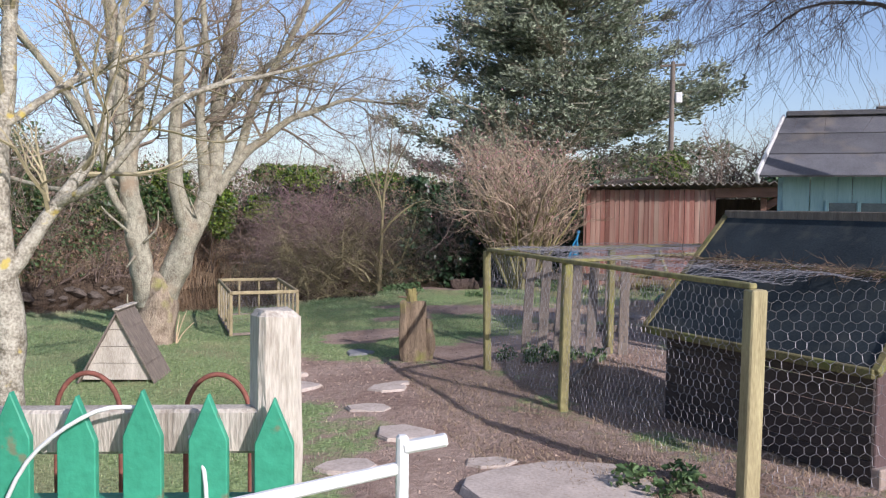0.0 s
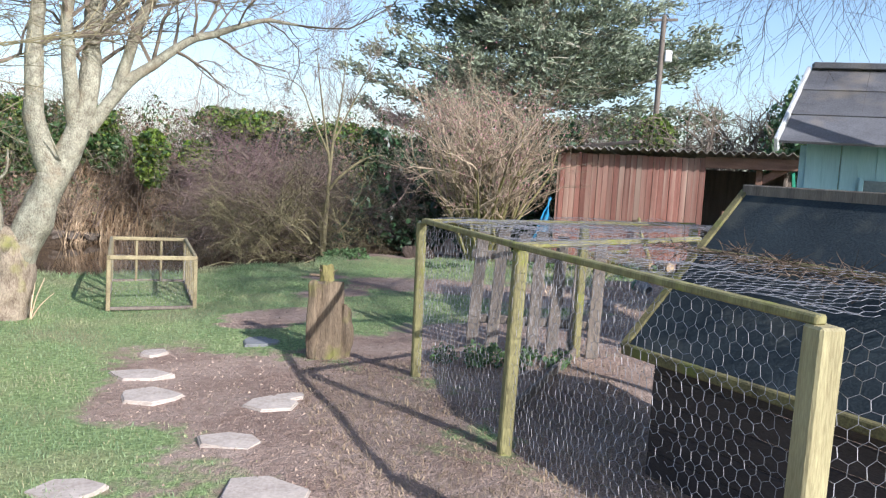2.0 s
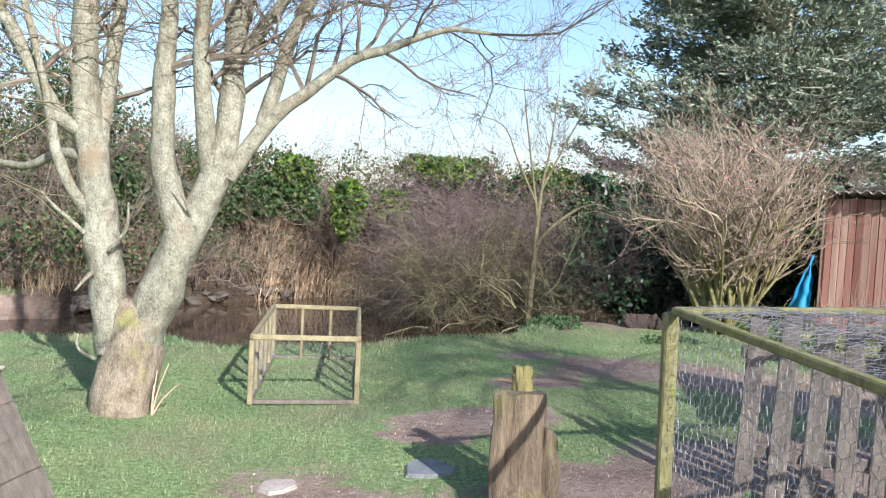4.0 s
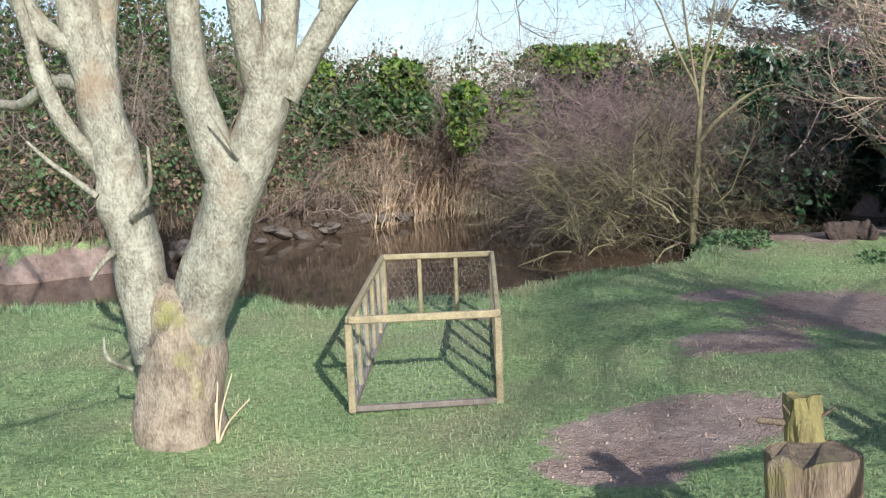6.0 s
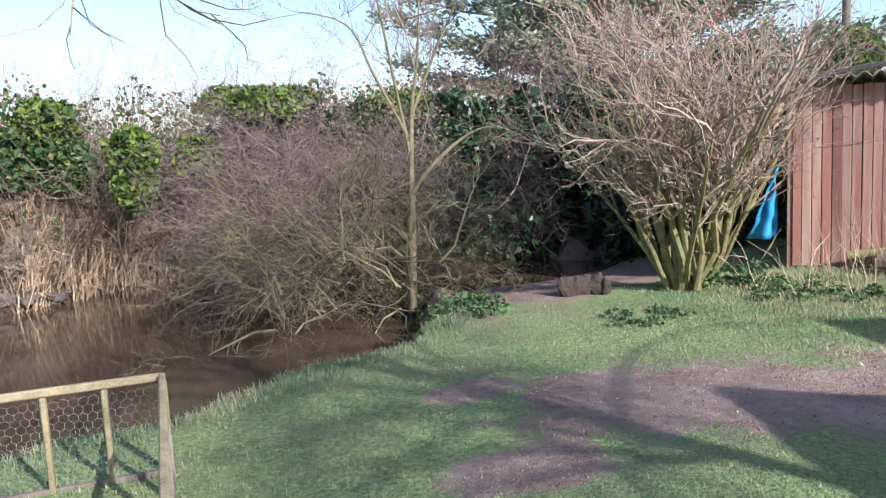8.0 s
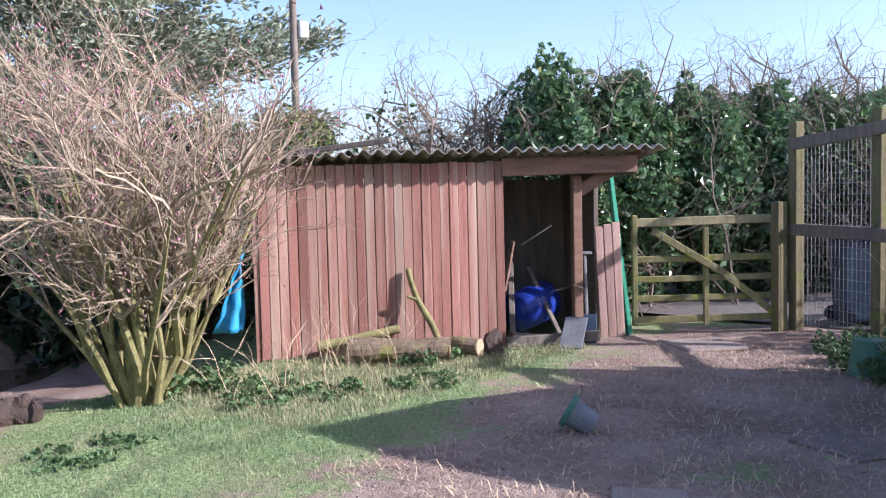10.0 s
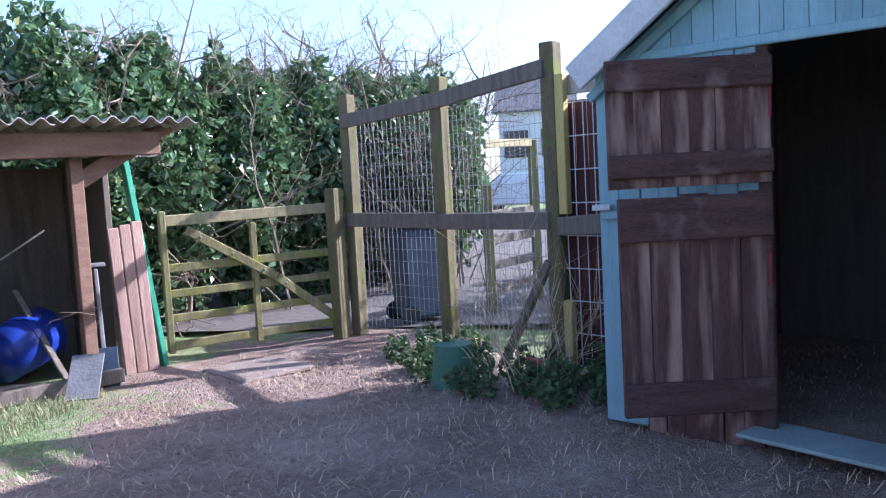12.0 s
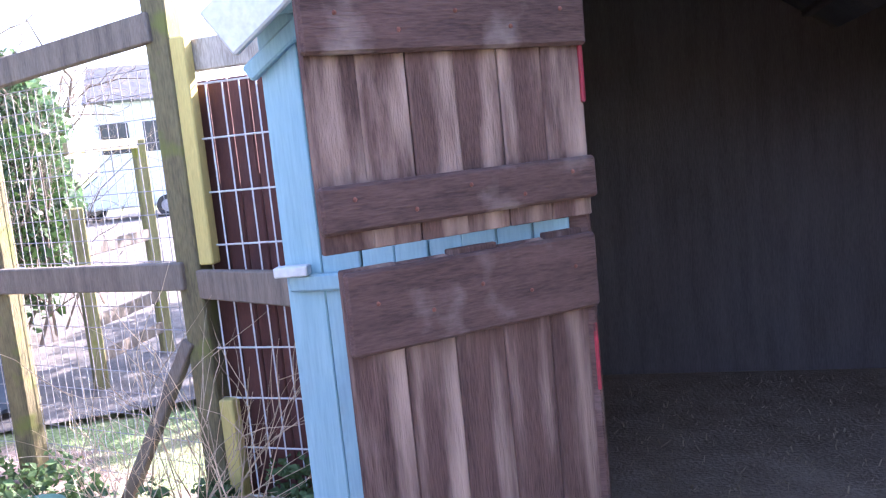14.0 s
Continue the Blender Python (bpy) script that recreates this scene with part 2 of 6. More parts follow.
# ---- mesh helpers ----
def part(name, bm, material, parent=None, label="", smooth=False):
    me = bpy.data.meshes.new(name)
    bm.to_mesh(me)
    bm.free()
    if smooth:
        me.polygons.foreach_set("use_smooth", [True] * len(me.polygons))
    me.materials.append(material)
    ob = new(name, me)
    if parent:
        ob.parent = parent
    if label:
        ob["label"] = label
    return ob


def raw(name, verts, faces, material, parent=None, smooth=False):
    me = bpy.data.meshes.new(name)
    me.from_pydata(verts, [], faces)
    if smooth:
        me.polygons.foreach_set("use_smooth", [True] * len(me.polygons))
    me.materials.append(material)
    ob = new(name, me)
    if parent:
        ob.parent = parent
    if name in ("twigs", "branches", "buds", "leaves", "stems", "foliage", "wire_netting", "roof_netting", "wire_mesh"):
        ob["kind"] = "stuff"
    return ob


def thing(name, label, category, m=None, group="", kind=""):
    ob = new(name)
    if m is not None:
        ob.matrix_world = m
    return tagged(ob, label, category, group, kind)


def box(bm, size, m=Matrix(), bevel=0.006):
    """A bevelled box, its middle at m."""
    made = bmesh.ops.create_cube(bm, size=1, matrix=m @ Matrix.Diagonal((*size, 1)))
    if bevel:
        edges = {e for v in made["verts"] for e in v.link_edges}
        bmesh.ops.bevel(bm, geom=list(edges), offset=min(bevel, min(size) * 0.3), segments=1, affect="EDGES")
    return bm


def beam(bm, a, b, w, h, bevel=0.006, up=(0, 0, 1)):
    """A bar of w by h from a to b."""
    a, b = Vector(a), Vector(b)
    d = b - a
    z = d.normalized()
    x = Vector(up).cross(z)
    if x.length < 0.05:
        x = Vector((1, 0, 0)).cross(z)
    x.normalize()
    y = z.cross(x)
    m = Matrix((x, y, z)).transposed().to_4x4()
    m.translation = (a + b) / 2
    return box(bm, (w, h, d.length), m, bevel)


def roughen(bm, amount, scale=6.0, seed=0.0):
    for v in bm.verts:
        v.co += noise.noise_vector(v.co * scale + Vector((seed, seed, seed))) * amount
    return bm


def tube(verts, faces, pts, radii, sides=5):
    """Adds a tapered tube along pts to lists of verts and faces."""
    base = len(verts)
    n = len(pts)
    ref = Vector((0.3, 0.2, 0.93))
    for i, p in enumerate(pts):
        d = (pts[min(i + 1, n - 1)] - pts[max(i - 1, 0)])
        d = d.normalized() if d.length > 1e-9 else Vector((0, 0, 1))
        x = d.cross(ref)
        if x.length < 0.1:
            x = d.cross(Vector((1, 0, 0)))
        x.normalize()
        y = d.cross(x)
        for s in range(sides):
            a = 2 * math.pi * s / sides
            verts.append(p + (x * math.cos(a) + y * math.sin(a)) * radii[i])
    for i in range(n - 1):
        for s in range(sides):
            q = (s + 1) % sides
            faces.append((base + i * sides + s, base + i * sides + q, base + (i + 1) * sides + q, base + (i + 1) * sides + s))
    faces.append(tuple(base + (n - 1) * sides + s for s in range(sides)))


def curve_pts(pts, steps=4):
    """Smooth line through pts."""
    pts = [Vector(p) for p in pts]
    out = []
    for i in range(len(pts) - 1):
        p0, p1, p2, p3 = pts[max(i - 1, 0)], pts[i], pts[i + 1], pts[min(i + 2, len(pts) - 1)]
        for k in range(steps):
            t = k / steps
            out.append(0.5 * ((2 * p1) + (p2 - p0) * t + (2 * p0 - 5 * p1 + 4 * p2 - p3) * t * t + (3 * p1 - p0 - 3 * p2 + p3) * t ** 3))
    out.append(pts[-1])
    return out


def tube_part(name, pts, r0, r1, material, parent=None, label="", sides=8, steps=5, lump=0.0, smooth=True, grain=0.0):
    line = curve_pts(pts, steps)
    n = len(line)
    v, f = [], []
    tip = (line[-1] - line[-2]).normalized()
    tube(v, f, line + [line[-1] + tip * r1 * 0.5, line[-1] + tip * r1 * 0.8], [r0 + (r1 - r0) * i / (n - 1) for i in range(n)] + [r1 * 0.75, r1 * 0.3], sides)
    if lump:
        v = [p + noise.noise_vector(p * 5) * lump for p in v]
    if grain:
        v = [p + noise.noise_vector(Vector((p.x * 26, p.y * 26, p.z * 2.5))) * grain for p in v]
    ob = raw(name, v, f, material, parent, smooth)
    if label:
        ob["label"] = label
    return ob


class Twigs:
    """Branches that fork at random, collected in lists."""

    def __init__(self, seed):
        self.r = random.Random(seed)
        self.v, self.f, self.tips = [], [], []

    def grow(self, p, d, length, radius, depth, kids=4, spread=0.6, up=0.15, bend=0.25, shrink=0.62, sides=4, start=0.25):
        r = self.r
        n = 5 if depth > 0 else 4
        pts, rad = [Vector(p)], [radius]
        d = Vector(d).normalized()
        dirs = [d.copy()]
        for i in range(n):
            d = (d + Vector((r.gauss(0, bend), r.gauss(0, bend), r.gauss(0, bend) + up)) * (1.0 / n) * 1.6).normalized()
            pts.append(pts[-1] + d * length / n)
            rad.append(radius * (1 - 0.72 * (i + 1) / n))
            dirs.append(d.copy())
        tube(self.v, self.f, pts, rad, sides if radius > 0.012 else 3)
        if depth <= 0:
            self.tips.append((pts[-1], d))
            return
        for k in range(kids):
            t = start + (1 - start) * (k + r.random()) / kids
            i = min(int(t * n), n - 1)
            q = pts[i].lerp(pts[i + 1], t * n - i)
            side = Vector((r.gauss(0, 1), r.gauss(0, 1), r.gauss(0, 1)))
            side -= side.project(dirs[i])
            side.normalize()
            nd = (dirs[i] + side * spread * r.uniform(0.7, 1.3)).normalized()
            self.grow(q, nd, length * shrink * r.uniform(0.7, 1.2), max(rad[i] * 0.55, 0.0022), depth - 1, kids, spread, up, bend, shrink, sides, start)

    def make(self, name, material, parent=None):
        return raw(name, self.v, self.f, material, parent)


def leaf_cloud(name, centres, count, size, material, parent=None, seed=1, flat=0.0, long=1.4):
    """Many small folded leaves scattered through blobs (centre, radii)."""
    r = random.Random(seed)
    vol = [c[1][0] * c[1][1] * c[1][2] for c in centres]
    total = sum(v ** 0.67 for v in vol)
    v, f = [], []
    for (c, rad), w in zip(centres, vol):
        for _ in range(int(count * w ** 0.67 / total)):
            while True:
                q = Vector((r.uniform(-1, 1), r.uniform(-1, 1), r.uniform(-1, 1)))
                if 0.25 < q.length < 1:
                    break
            q *= 1 + 0.35 * noise.noise(q * 2.3 + Vector(c))
            p = Vector(c) + Vector((q.x * rad[0], q.y * rad[1], q.z * rad[2]))
            a = Vector((r.gauss(0, 1), r.gauss(0, 1), r.gauss(0, 1 - flat))).normalized()
            b = a.cross(Vector((r.gauss(0, 1), r.gauss(0, 1), r.gauss(0, 1)))).normalized()
            s = size * r.uniform(0.6, 1.4)
            n = a.cross(b) * s * 0.2
            i = len(v)
            v += [p - a * s * long / 2, p + b * s / 2 + n, p + a * s * long / 2, p - b * s / 2 + n]
            f += [(i, i + 1, i + 2), (i, i + 2, i + 3)]
    return raw(name, v, f, material, parent)



# ---- ground and stream ----
WATER_EDGE = [(-14, 9.2), (-3.2, 9.55), (-2.4, 9.85), (-1.7, 9.95), (-1.1, 9.4), (-0.3, 9.85), (0.25, 10.1), (1.0, 10.7), (1.75, 11.25), (2.15, 11.9),
              (2.3, 12.8), (2.5, 14.2), (3.0, 14.75), (3.8, 14.85), (4.7, 15.2), (5.6, 16.0), (4.6, 17.3), (2.5, 18.0), (0.0, 18.0), (-1.1, 17.5), (-2.3, 15.9), (-3.6, 14.7),
              (-4.4, 13.0), (-5.5, 12.2), (-14, 12.2)]


def edge_distance(px, py, poly):
    """Distance to a closed outline, negative inside."""
    inside = np.zeros(px.shape, bool)
    best = np.full(px.shape, 1e9)
    for (x0, y0), (x1, y1) in zip(poly, poly[1:] + poly[:1]):
        dx, dy = x1 - x0, y1 - y0
        t = np.clip(((px - x0) * dx + (py - y0) * dy) / (dx * dx + dy * dy), 0, 1)
        best = np.minimum(best, np.hypot(px - x0 - t * dx, py - y0 - t * dy))
        cross = ((y0 > py) != (y1 > py)) & (px < dx * (py - y0) / (dy if dy else 1e-9) + x0)
        inside ^= cross
    return np.where(inside, -best, best)


def waves(x, y):
    return (np.sin(x * 1.7 + 0.6 * np.sin(y * 1.3)) * np.sin(y * 1.9 + 1.1 * np.sin(x * 0.9))
            + 0.5 * np.sin(x * 4.1 + y * 2.3) * np.sin(y * 3.7 - x * 1.9) + 0.25 * np.sin(x * 9.7 + 1.3) * np.sin(y * 8.9 + x * 3.1))


def ground_height(x, y):
    d = edge_distance(x, y, WATER_EDGE) + 0.1 * waves(x * 1.6, y * 1.6)
    s = np.clip(d / 0.45 + 0.55, 0, 1)
    s = s * s * (3 - 2 * s)
    far = np.clip((y + 0.25 * x - 14.2) / 2.2, 0, 1) * np.clip((2.0 - x) / 2.0, 0, 1)
    z = -0.75 + s * (0.75 + 0.55 * far) + 0.018 * waves(x, y)
    flat = np.clip((y - 12.3) / 2.5, 0, 1) * np.clip((x - 2.3) / 0.6, 0, 1) * np.clip((6.3 - x) / 0.8, 0, 1) * np.clip((16.6 - y) / 0.8, 0, 1)
    return z - 0.36 * flat


def blob(x, y, cx, cy, rx, ry, turn=0.0):
    c, s = math.cos(turn), math.sin(turn)
    u, v = (x - cx) * c + (y - cy) * s, -(x - cx) * s + (y - cy) * c
    return np.clip(1.5 * (1 - np.hypot(u / rx, v / ry)), 0, 1)


def bare_earth(x, y):
    m = np.zeros(x.shape)
    for b in ((1.4, 1.6, 1.6, 3.6, 0.05), (1.25, 4.3, 1.15, 1.9, 0.1), (0.4, 4.9, 0.7, 1.3, 0), (1.9, 5.6, 0.9, 1.0, 0), (3.4, 3.6, 1.9, 3.6, 0.1), (3.2, 6.2, 2.2, 1.2, 0.3),
              (3.0, 9.2, 1.3, 0.95, 0.0), (1.85, 9.75, 0.42, 0.27, 0.3), (1.8, 8.5, 0.6, 0.42, 0.2), (1.3, 7.1, 0.8, 0.45, 0.5), (4.6, 8.6, 1.9, 1.5, 0.2), (7.2, 8.6, 2.9, 2.0, -0.3),
              (6.0, 6.6, 3.5, 1.6, 0.0), (3.3, 13.6, 1.5, 2.1, 0), (4.4, 14.6, 2.4, 1.6, 0), (2.55, 12.35, 0.5, 0.7, 0.3), (9.2, 9.3, 2.0, 1.8, 0), (-3.0, 17.9, 9, 1.6, 0.2), (0.9, 6.6, 0.4, 0.2, 0), (4.4, 13.5, 1.8, 0.7, 0)):
        m = np.maximum(m, blob(x, y, *b))
    m = np.maximum(m, np.clip((y + 0.25 * x - 11.6) / 0.6, 0, 1) * (x < 2.6) * (y > 11.4))
    return np.clip(m + 0.22 * waves(x * 2.1 + 3, y * 2.1) * (m > 0.02), 0, 1)


def axis(lo, hi, step, reach):
    a = list(np.arange(lo, hi + 1e-6, step))
    s, left, right = step, [], []
    while a[-1] + s < reach:
        s *= 1.45
        a.append(a[-1] + s)
    s, p = step, lo
    while p - s > -reach:
        s *= 1.45
        p -= s
        left.append(p)
    return np.array(left[::-1] + a)


GX, GY = axis(-7, 13, 0.09, 600), axis(-4, 19.5, 0.09, 600)
xx, yy = np.meshgrid(GX, GY)
zz = ground_height(xx, yy)
rows_n, cols_n = xx.shape
idx = np.arange(rows_n * cols_n).reshape(rows_n, cols_n)
quads = np.stack([idx[:-1, :-1], idx[:-1, 1:], idx[1:, 1:], idx[1:, :-1]], -1).reshape(-1, 4)
gme = bpy.data.meshes.new("ground")
gme.from_pydata(np.stack([xx, yy, zz], -1).reshape(-1, 3).tolist(), [], quads.tolist())
gme.polygons.foreach_set("use_smooth", [True] * len(gme.polygons))
att = gme.attributes.new("earth", "FLOAT", "POINT")
wet = np.clip(1 - edge_distance(xx, yy, WATER_EDGE) / 0.25, 0, 1)
att.data.foreach_set("value", np.maximum(bare_earth(xx, yy), wet * (zz < -0.1)).reshape(-1).astype(np.float32))
leafy = gme.attributes.new("litter", "FLOAT", "POINT")
leafy.data.foreach_set("value", (np.clip((yy + 0.25 * xx - 11.5) / 0.5, 0, 1) * (xx < 2.2) * (yy > 11.3) * (yy < 26)).reshape(-1).astype(np.float32))
ground = tagged(new("ground", gme), "worn green lawn with bare brown earth beside a stream", "ground", kind="structure")
gm = bpy.data.materials.new("lawn_and_earth")
gm.use_nodes = True
nd, lk = gm.node_tree.nodes, gm.node_tree.links
pb = nd["Principled BSDF"]
pb.inputs["Roughness"].default_value = 0.95
pb.inputs["Specular IOR Level"].default_value = 0.15
geo = nd.new("ShaderNodeNewGeometry")


def noise_node(scale, detail=6):
    n = nd.new("ShaderNodeTexNoise")
    n.inputs["Scale"].default_value, n.inputs["Detail"].default_value = scale, detail
    lk.new(geo.outputs["Position"], n.inputs[0])
    return n


def ramp_node(src, c0, c1, p0=0.35, p1=0.65):
    r = nd.new("ShaderNodeValToRGB")
    r.color_ramp.elements[0].position, r.color_ramp.elements[1].position = p0, p1
    r.color_ramp.elements[0].color, r.color_ramp.elements[1].color = (*c0, 1), (*c1, 1)
    lk.new(src.outputs[0], r.inputs[0])
    return r


def mix_node(fac, a, b):
    m = nd.new("ShaderNodeMixRGB")
    lk.new(fac, m.inputs[0])
    lk.new(a, m.inputs[1])
    lk.new(b, m.inputs[2])
    return m.outputs[0]


grass_c = ramp_node(noise_node(35), (0.18, 0.25, 0.095), (0.37, 0.47, 0.2))
grass_dry = ramp_node(noise_node(60), (0.24, 0.24, 0.12), (0.42, 0.41, 0.22))
dry_mask = ramp_node(noise_node(1.1), (0, 0, 0), (1, 1, 1), 0.48, 0.66)
grass_mix = mix_node(dry_mask.outputs[0], grass_c.outputs[0], grass_dry.outputs[0])
earth_a = ramp_node(noise_node(18), (0.27, 0.175, 0.13), (0.53, 0.385, 0.305))
earth_b = ramp_node(noise_node(120), (0.17, 0.11, 0.082), (0.6, 0.46, 0.37), 0.4, 0.7)
half_node = nd.new("ShaderNodeMixRGB")
half_node.inputs[0].default_value = 0.4
lk.new(earth_a.outputs[0], half_node.inputs[1])
lk.new(earth_b.outputs[0], half_node.inputs[2])
dust = ramp_node(noise_node(1.6, 4), (0.24, 0.16, 0.125), (0.6, 0.47, 0.38), 0.38, 0.66)
dusty = nd.new("ShaderNodeMixRGB")
dusty.inputs[0].default_value = 0.38
lk.new(half_node.outputs[0], dusty.inputs[1])
lk.new(dust.outputs[0], dusty.inputs[2])
litter_c = ramp_node(noise_node(25), (0.045, 0.032, 0.022), (0.13, 0.095, 0.065))
litter_at = nd.new("ShaderNodeAttribute")
litter_at.attribute_name = "litter"
at = nd.new("ShaderNodeAttribute")
at.attribute_name = "earth"
fuzz = nd.new("ShaderNodeMath")
fuzz.operation = "MULTIPLY_ADD"
fuzz.inputs[1].default_value = 0.9
lk.new(noise_node(9).outputs[0], fuzz.inputs[0])
lk.new(at.outputs["Fac"], fuzz.inputs[2])
cut = ramp_node(fuzz, (0, 0, 0), (1, 1, 1), 0.72, 0.98)
lk.new(mix_node(litter_at.outputs["Fac"], mix_node(cut.outputs[0], grass_mix, dusty.outputs[0]), litter_c.outputs[0]), pb.inputs["Base Color"])
bp = nd.new("ShaderNodeBump")
bp.inputs["Strength"].default_value, bp.inputs["Distance"].default_value = 0.9, 0.04
hsum = nd.new("ShaderNodeMath")
hsum.operation = "ADD"
lk.new(noise_node(22).outputs[0], hsum.inputs[0])
lk.new(noise_node(90).outputs[0], hsum.inputs[1])
lk.new(hsum.outputs[0], bp.inputs["Height"])
lk.new(bp.outputs[0], pb.inputs["Normal"])
gme.materials.append(gm)

water_m = mat("stream_water", (0.11, 0.074, 0.045), (0.08, 0.053, 0.033), rough=0.03, scale=2, fine=14, bump=0.06, coords="Object", spec=0.5)
bm = bmesh.new()
bmesh.ops.create_grid(bm, x_segments=4, y_segments=4, size=1, matrix=Matrix.Translation((-2, 14, -0.4)) @ Matrix.Diagonal((14, 6, 1, 1)))
tagged(part("water", bm, water_m), "still brown stream water reflecting the banks", "water", kind="structure")


def ground_z(x, y):
    return float(ground_height(np.array([float(x)]), np.array([float(y)]))[0])


# ---- red shed ----
def plank_wall(owner, a, b, z0, z1, width, thick, material, gap=0.006, name="plank", seed=0, lean=0.0):
    """Upright planks side by side from a to b (plan points), each its own piece."""
    a, b = Vector((*a, 0)), Vector((*b, 0))
    d = b - a
    n = max(1, round(d.length / width))
    w = d.length / n
    ang = math.degrees(math.atan2(d.y, d.x))
    r = random.Random(seed)
    h0, h1 = (z1 if isinstance(z1, tuple) else (z1, z1))
    shapes = []
    for k in range(3):
        bm = bmesh.new()
        box(bm, (w - gap, thick, 1), bevel=0.004)
        me = bpy.data.meshes.new(name)
        bm.to_mesh(me)
        bm.free()
        me.materials.append(material)
        shapes.append(me)
    out = []
    for i in range(n):
        t = (i + 0.5) / n
        top = h0 + (h1 - h0) * t + r.uniform(-0.008, 0.008)
        p = a + d * t
        ob = new(name, shapes[i % 3])
        ob.parent = owner
        ob.matrix_local = pose(p.x + r.uniform(-0.003, 0.003), p.y + r.uniform(-0.004, 0.004), (z0 + top) / 2, 0, 0, ang + r.uniform(-0.4, 0.4)) @ Matrix.Diagonal((1, 1, top - z0, 1))
        out.append(ob)
    return out


# shed frame: x along the front from its north-west corner, y into the shed
SHED = pose(5.96, 12.49, 0, 0, 0, -38.0)
shed = thing("shed", "red-stained plank shed with corrugated roof and open doorway", "shed", SHED)
FRONT_W, SHED_L, SHED_D = 2.30, 3.55, 1.5
bm = bmesh.new()
box(bm, (0.05, SHED_D, 1.75), pose(-0.025, SHED_D / 2, 0.875))
part("side_wall", bm, WOOD_RED, shed)
bm = bmesh.new()
box(bm, (SHED_L, 0.05, 1.65), pose(SHED_L / 2, SHED_D, 0.825))
part("back_wall", bm, WOOD_GREY, shed)
bm = bmesh.new()
box(bm, (0.05, SHED_D - 0.45, 1.7), pose(SHED_L - 0.12, SHED_D / 2 + 0.3, 0.85))
part("end_wall", bm, WOOD_GREY, shed)
bm = bmesh.new()
beam(bm, (FRONT_W - 0.02, -0.01, 1.74), (SHED_L + 0.1, -0.01, 1.76), 0.05, 0.17)
part("lintel", bm, WOOD_BEAM, shed, "orange-brown timber lintel")
bm = bmesh.new()
beam(bm, (SHED_L - 0.48, 0.12, 0), (SHED_L - 0.48, 0.12, 1.66), 0.09, 0.09)
part("door_post", bm, WOOD_BEAM, shed)
bm = bmesh.new()
beam(bm, (SHED_L - 0.45, 0.12, 1.5), (SHED_L + 0.2, 0.02, 1.9), 0.05, 0.12)
part("brace", bm, WOOD_BEAM, shed)
bm = bmesh.new()
beam(bm, (FRONT_W, 0.0, 0.06), (SHED_L - 0.3, 0.0, 0.08), 0.06, 0.1)
part("threshold", bm, WOOD_GREY, shed)


def corrugated(width, depth, pitch=0.135, amp=0.024, sides=8):
    """A wavy roofing sheet, waves along x, depth along y."""
    v, f = [], []
    n = int(width / pitch * sides)
    for j in range(2):
        for i in range(n + 1):
            x = width * i / n
            z = amp * math.sin(2 * math.pi * x / pitch)
            v.append((x, depth * j, z))
    for j in range(2):
        for i in range(n + 1):
            x = width * i / n
            v.append((x, depth * j, amp * math.sin(2 * math.pi * x / pitch) - 0.008))
    m = n + 1
    for i in range(n):
        f.append((i, i + 1, m + i + 1, m + i))
        f.append((2 * m + i, 3 * m + i, 3 * m + i + 1, 2 * m + i + 1))
        f.append((i, 2 * m + i, 2 * m + i + 1, i + 1))
        f.append((m + i, m + i + 1, 3 * m + i + 1, 3 * m + i))
    return v, f


for k in range(4):
    v, f = corrugated(1.06, 1.95)
    s = raw("roof_sheet", v, f, SHEET, shed)
    s.matrix_local = pose(-0.22 + 1.01 * k, -0.22, 1.875 + 0.006 * (k % 2) + 0.012 * k, -5.0, 0, 0)
bm = bmesh.new()
beam(bm, (0.25, 0.55, 1.92), (1.25, 0.15, 2.02), 0.08, 0.05)
roof_board = part("roof_board", bm, WOOD_GREY, shed)
plank_wall(shed, (0, 0), (FRONT_W, 0), 0.02, (1.78, 1.80), 0.088, 0.022, WOOD_RED, seed=3)

# ---- gate and fence by the shed ----
G0, G1 = Vector((9.26, 10.50, 0)), Vector((10.20, 9.36, 0))
gate = thing("field_gate", "mossy five-bar wooden gate with diagonal brace, shut", "gate", Matrix.Translation(G0))
gd = (G1 - G0)
for i, (z, wv) in enumerate(((0.14, 0.07), (0.36, 0.065), (0.56, 0.065), (0.77, 0.07), (1.16, 0.09))):
    bm = bmesh.new()
    beam(bm, Vector((0, 0, z)), gd + Vector((0, 0, z + 0.02)), 0.03, wv, up=(0, 0, 1))
    for vert in bm.verts:
        vert.co += noise.noise_vector(vert.co * 3) * 0.006
    part("bar", bm, WOOD_PALE if i == 4 else WOOD_GREEN, gate)
for t in (0.0, 0.5, 1.0):
    bm = bmesh.new()
    q = gd * t
    beam(bm, q + Vector((0, 0, 0.08)), q + Vector((0, 0, 1.24 if t != 0.5 else 1.1)), 0.085 if t != 0.5 else 0.06, 0.05, up=gd.normalized())
    part("stile" if t != 0.5 else "middle_stile", bm, WOOD_GREEN, gate)
off = Vector((gd.y, -gd.x, 0)).normalized() * 0.035
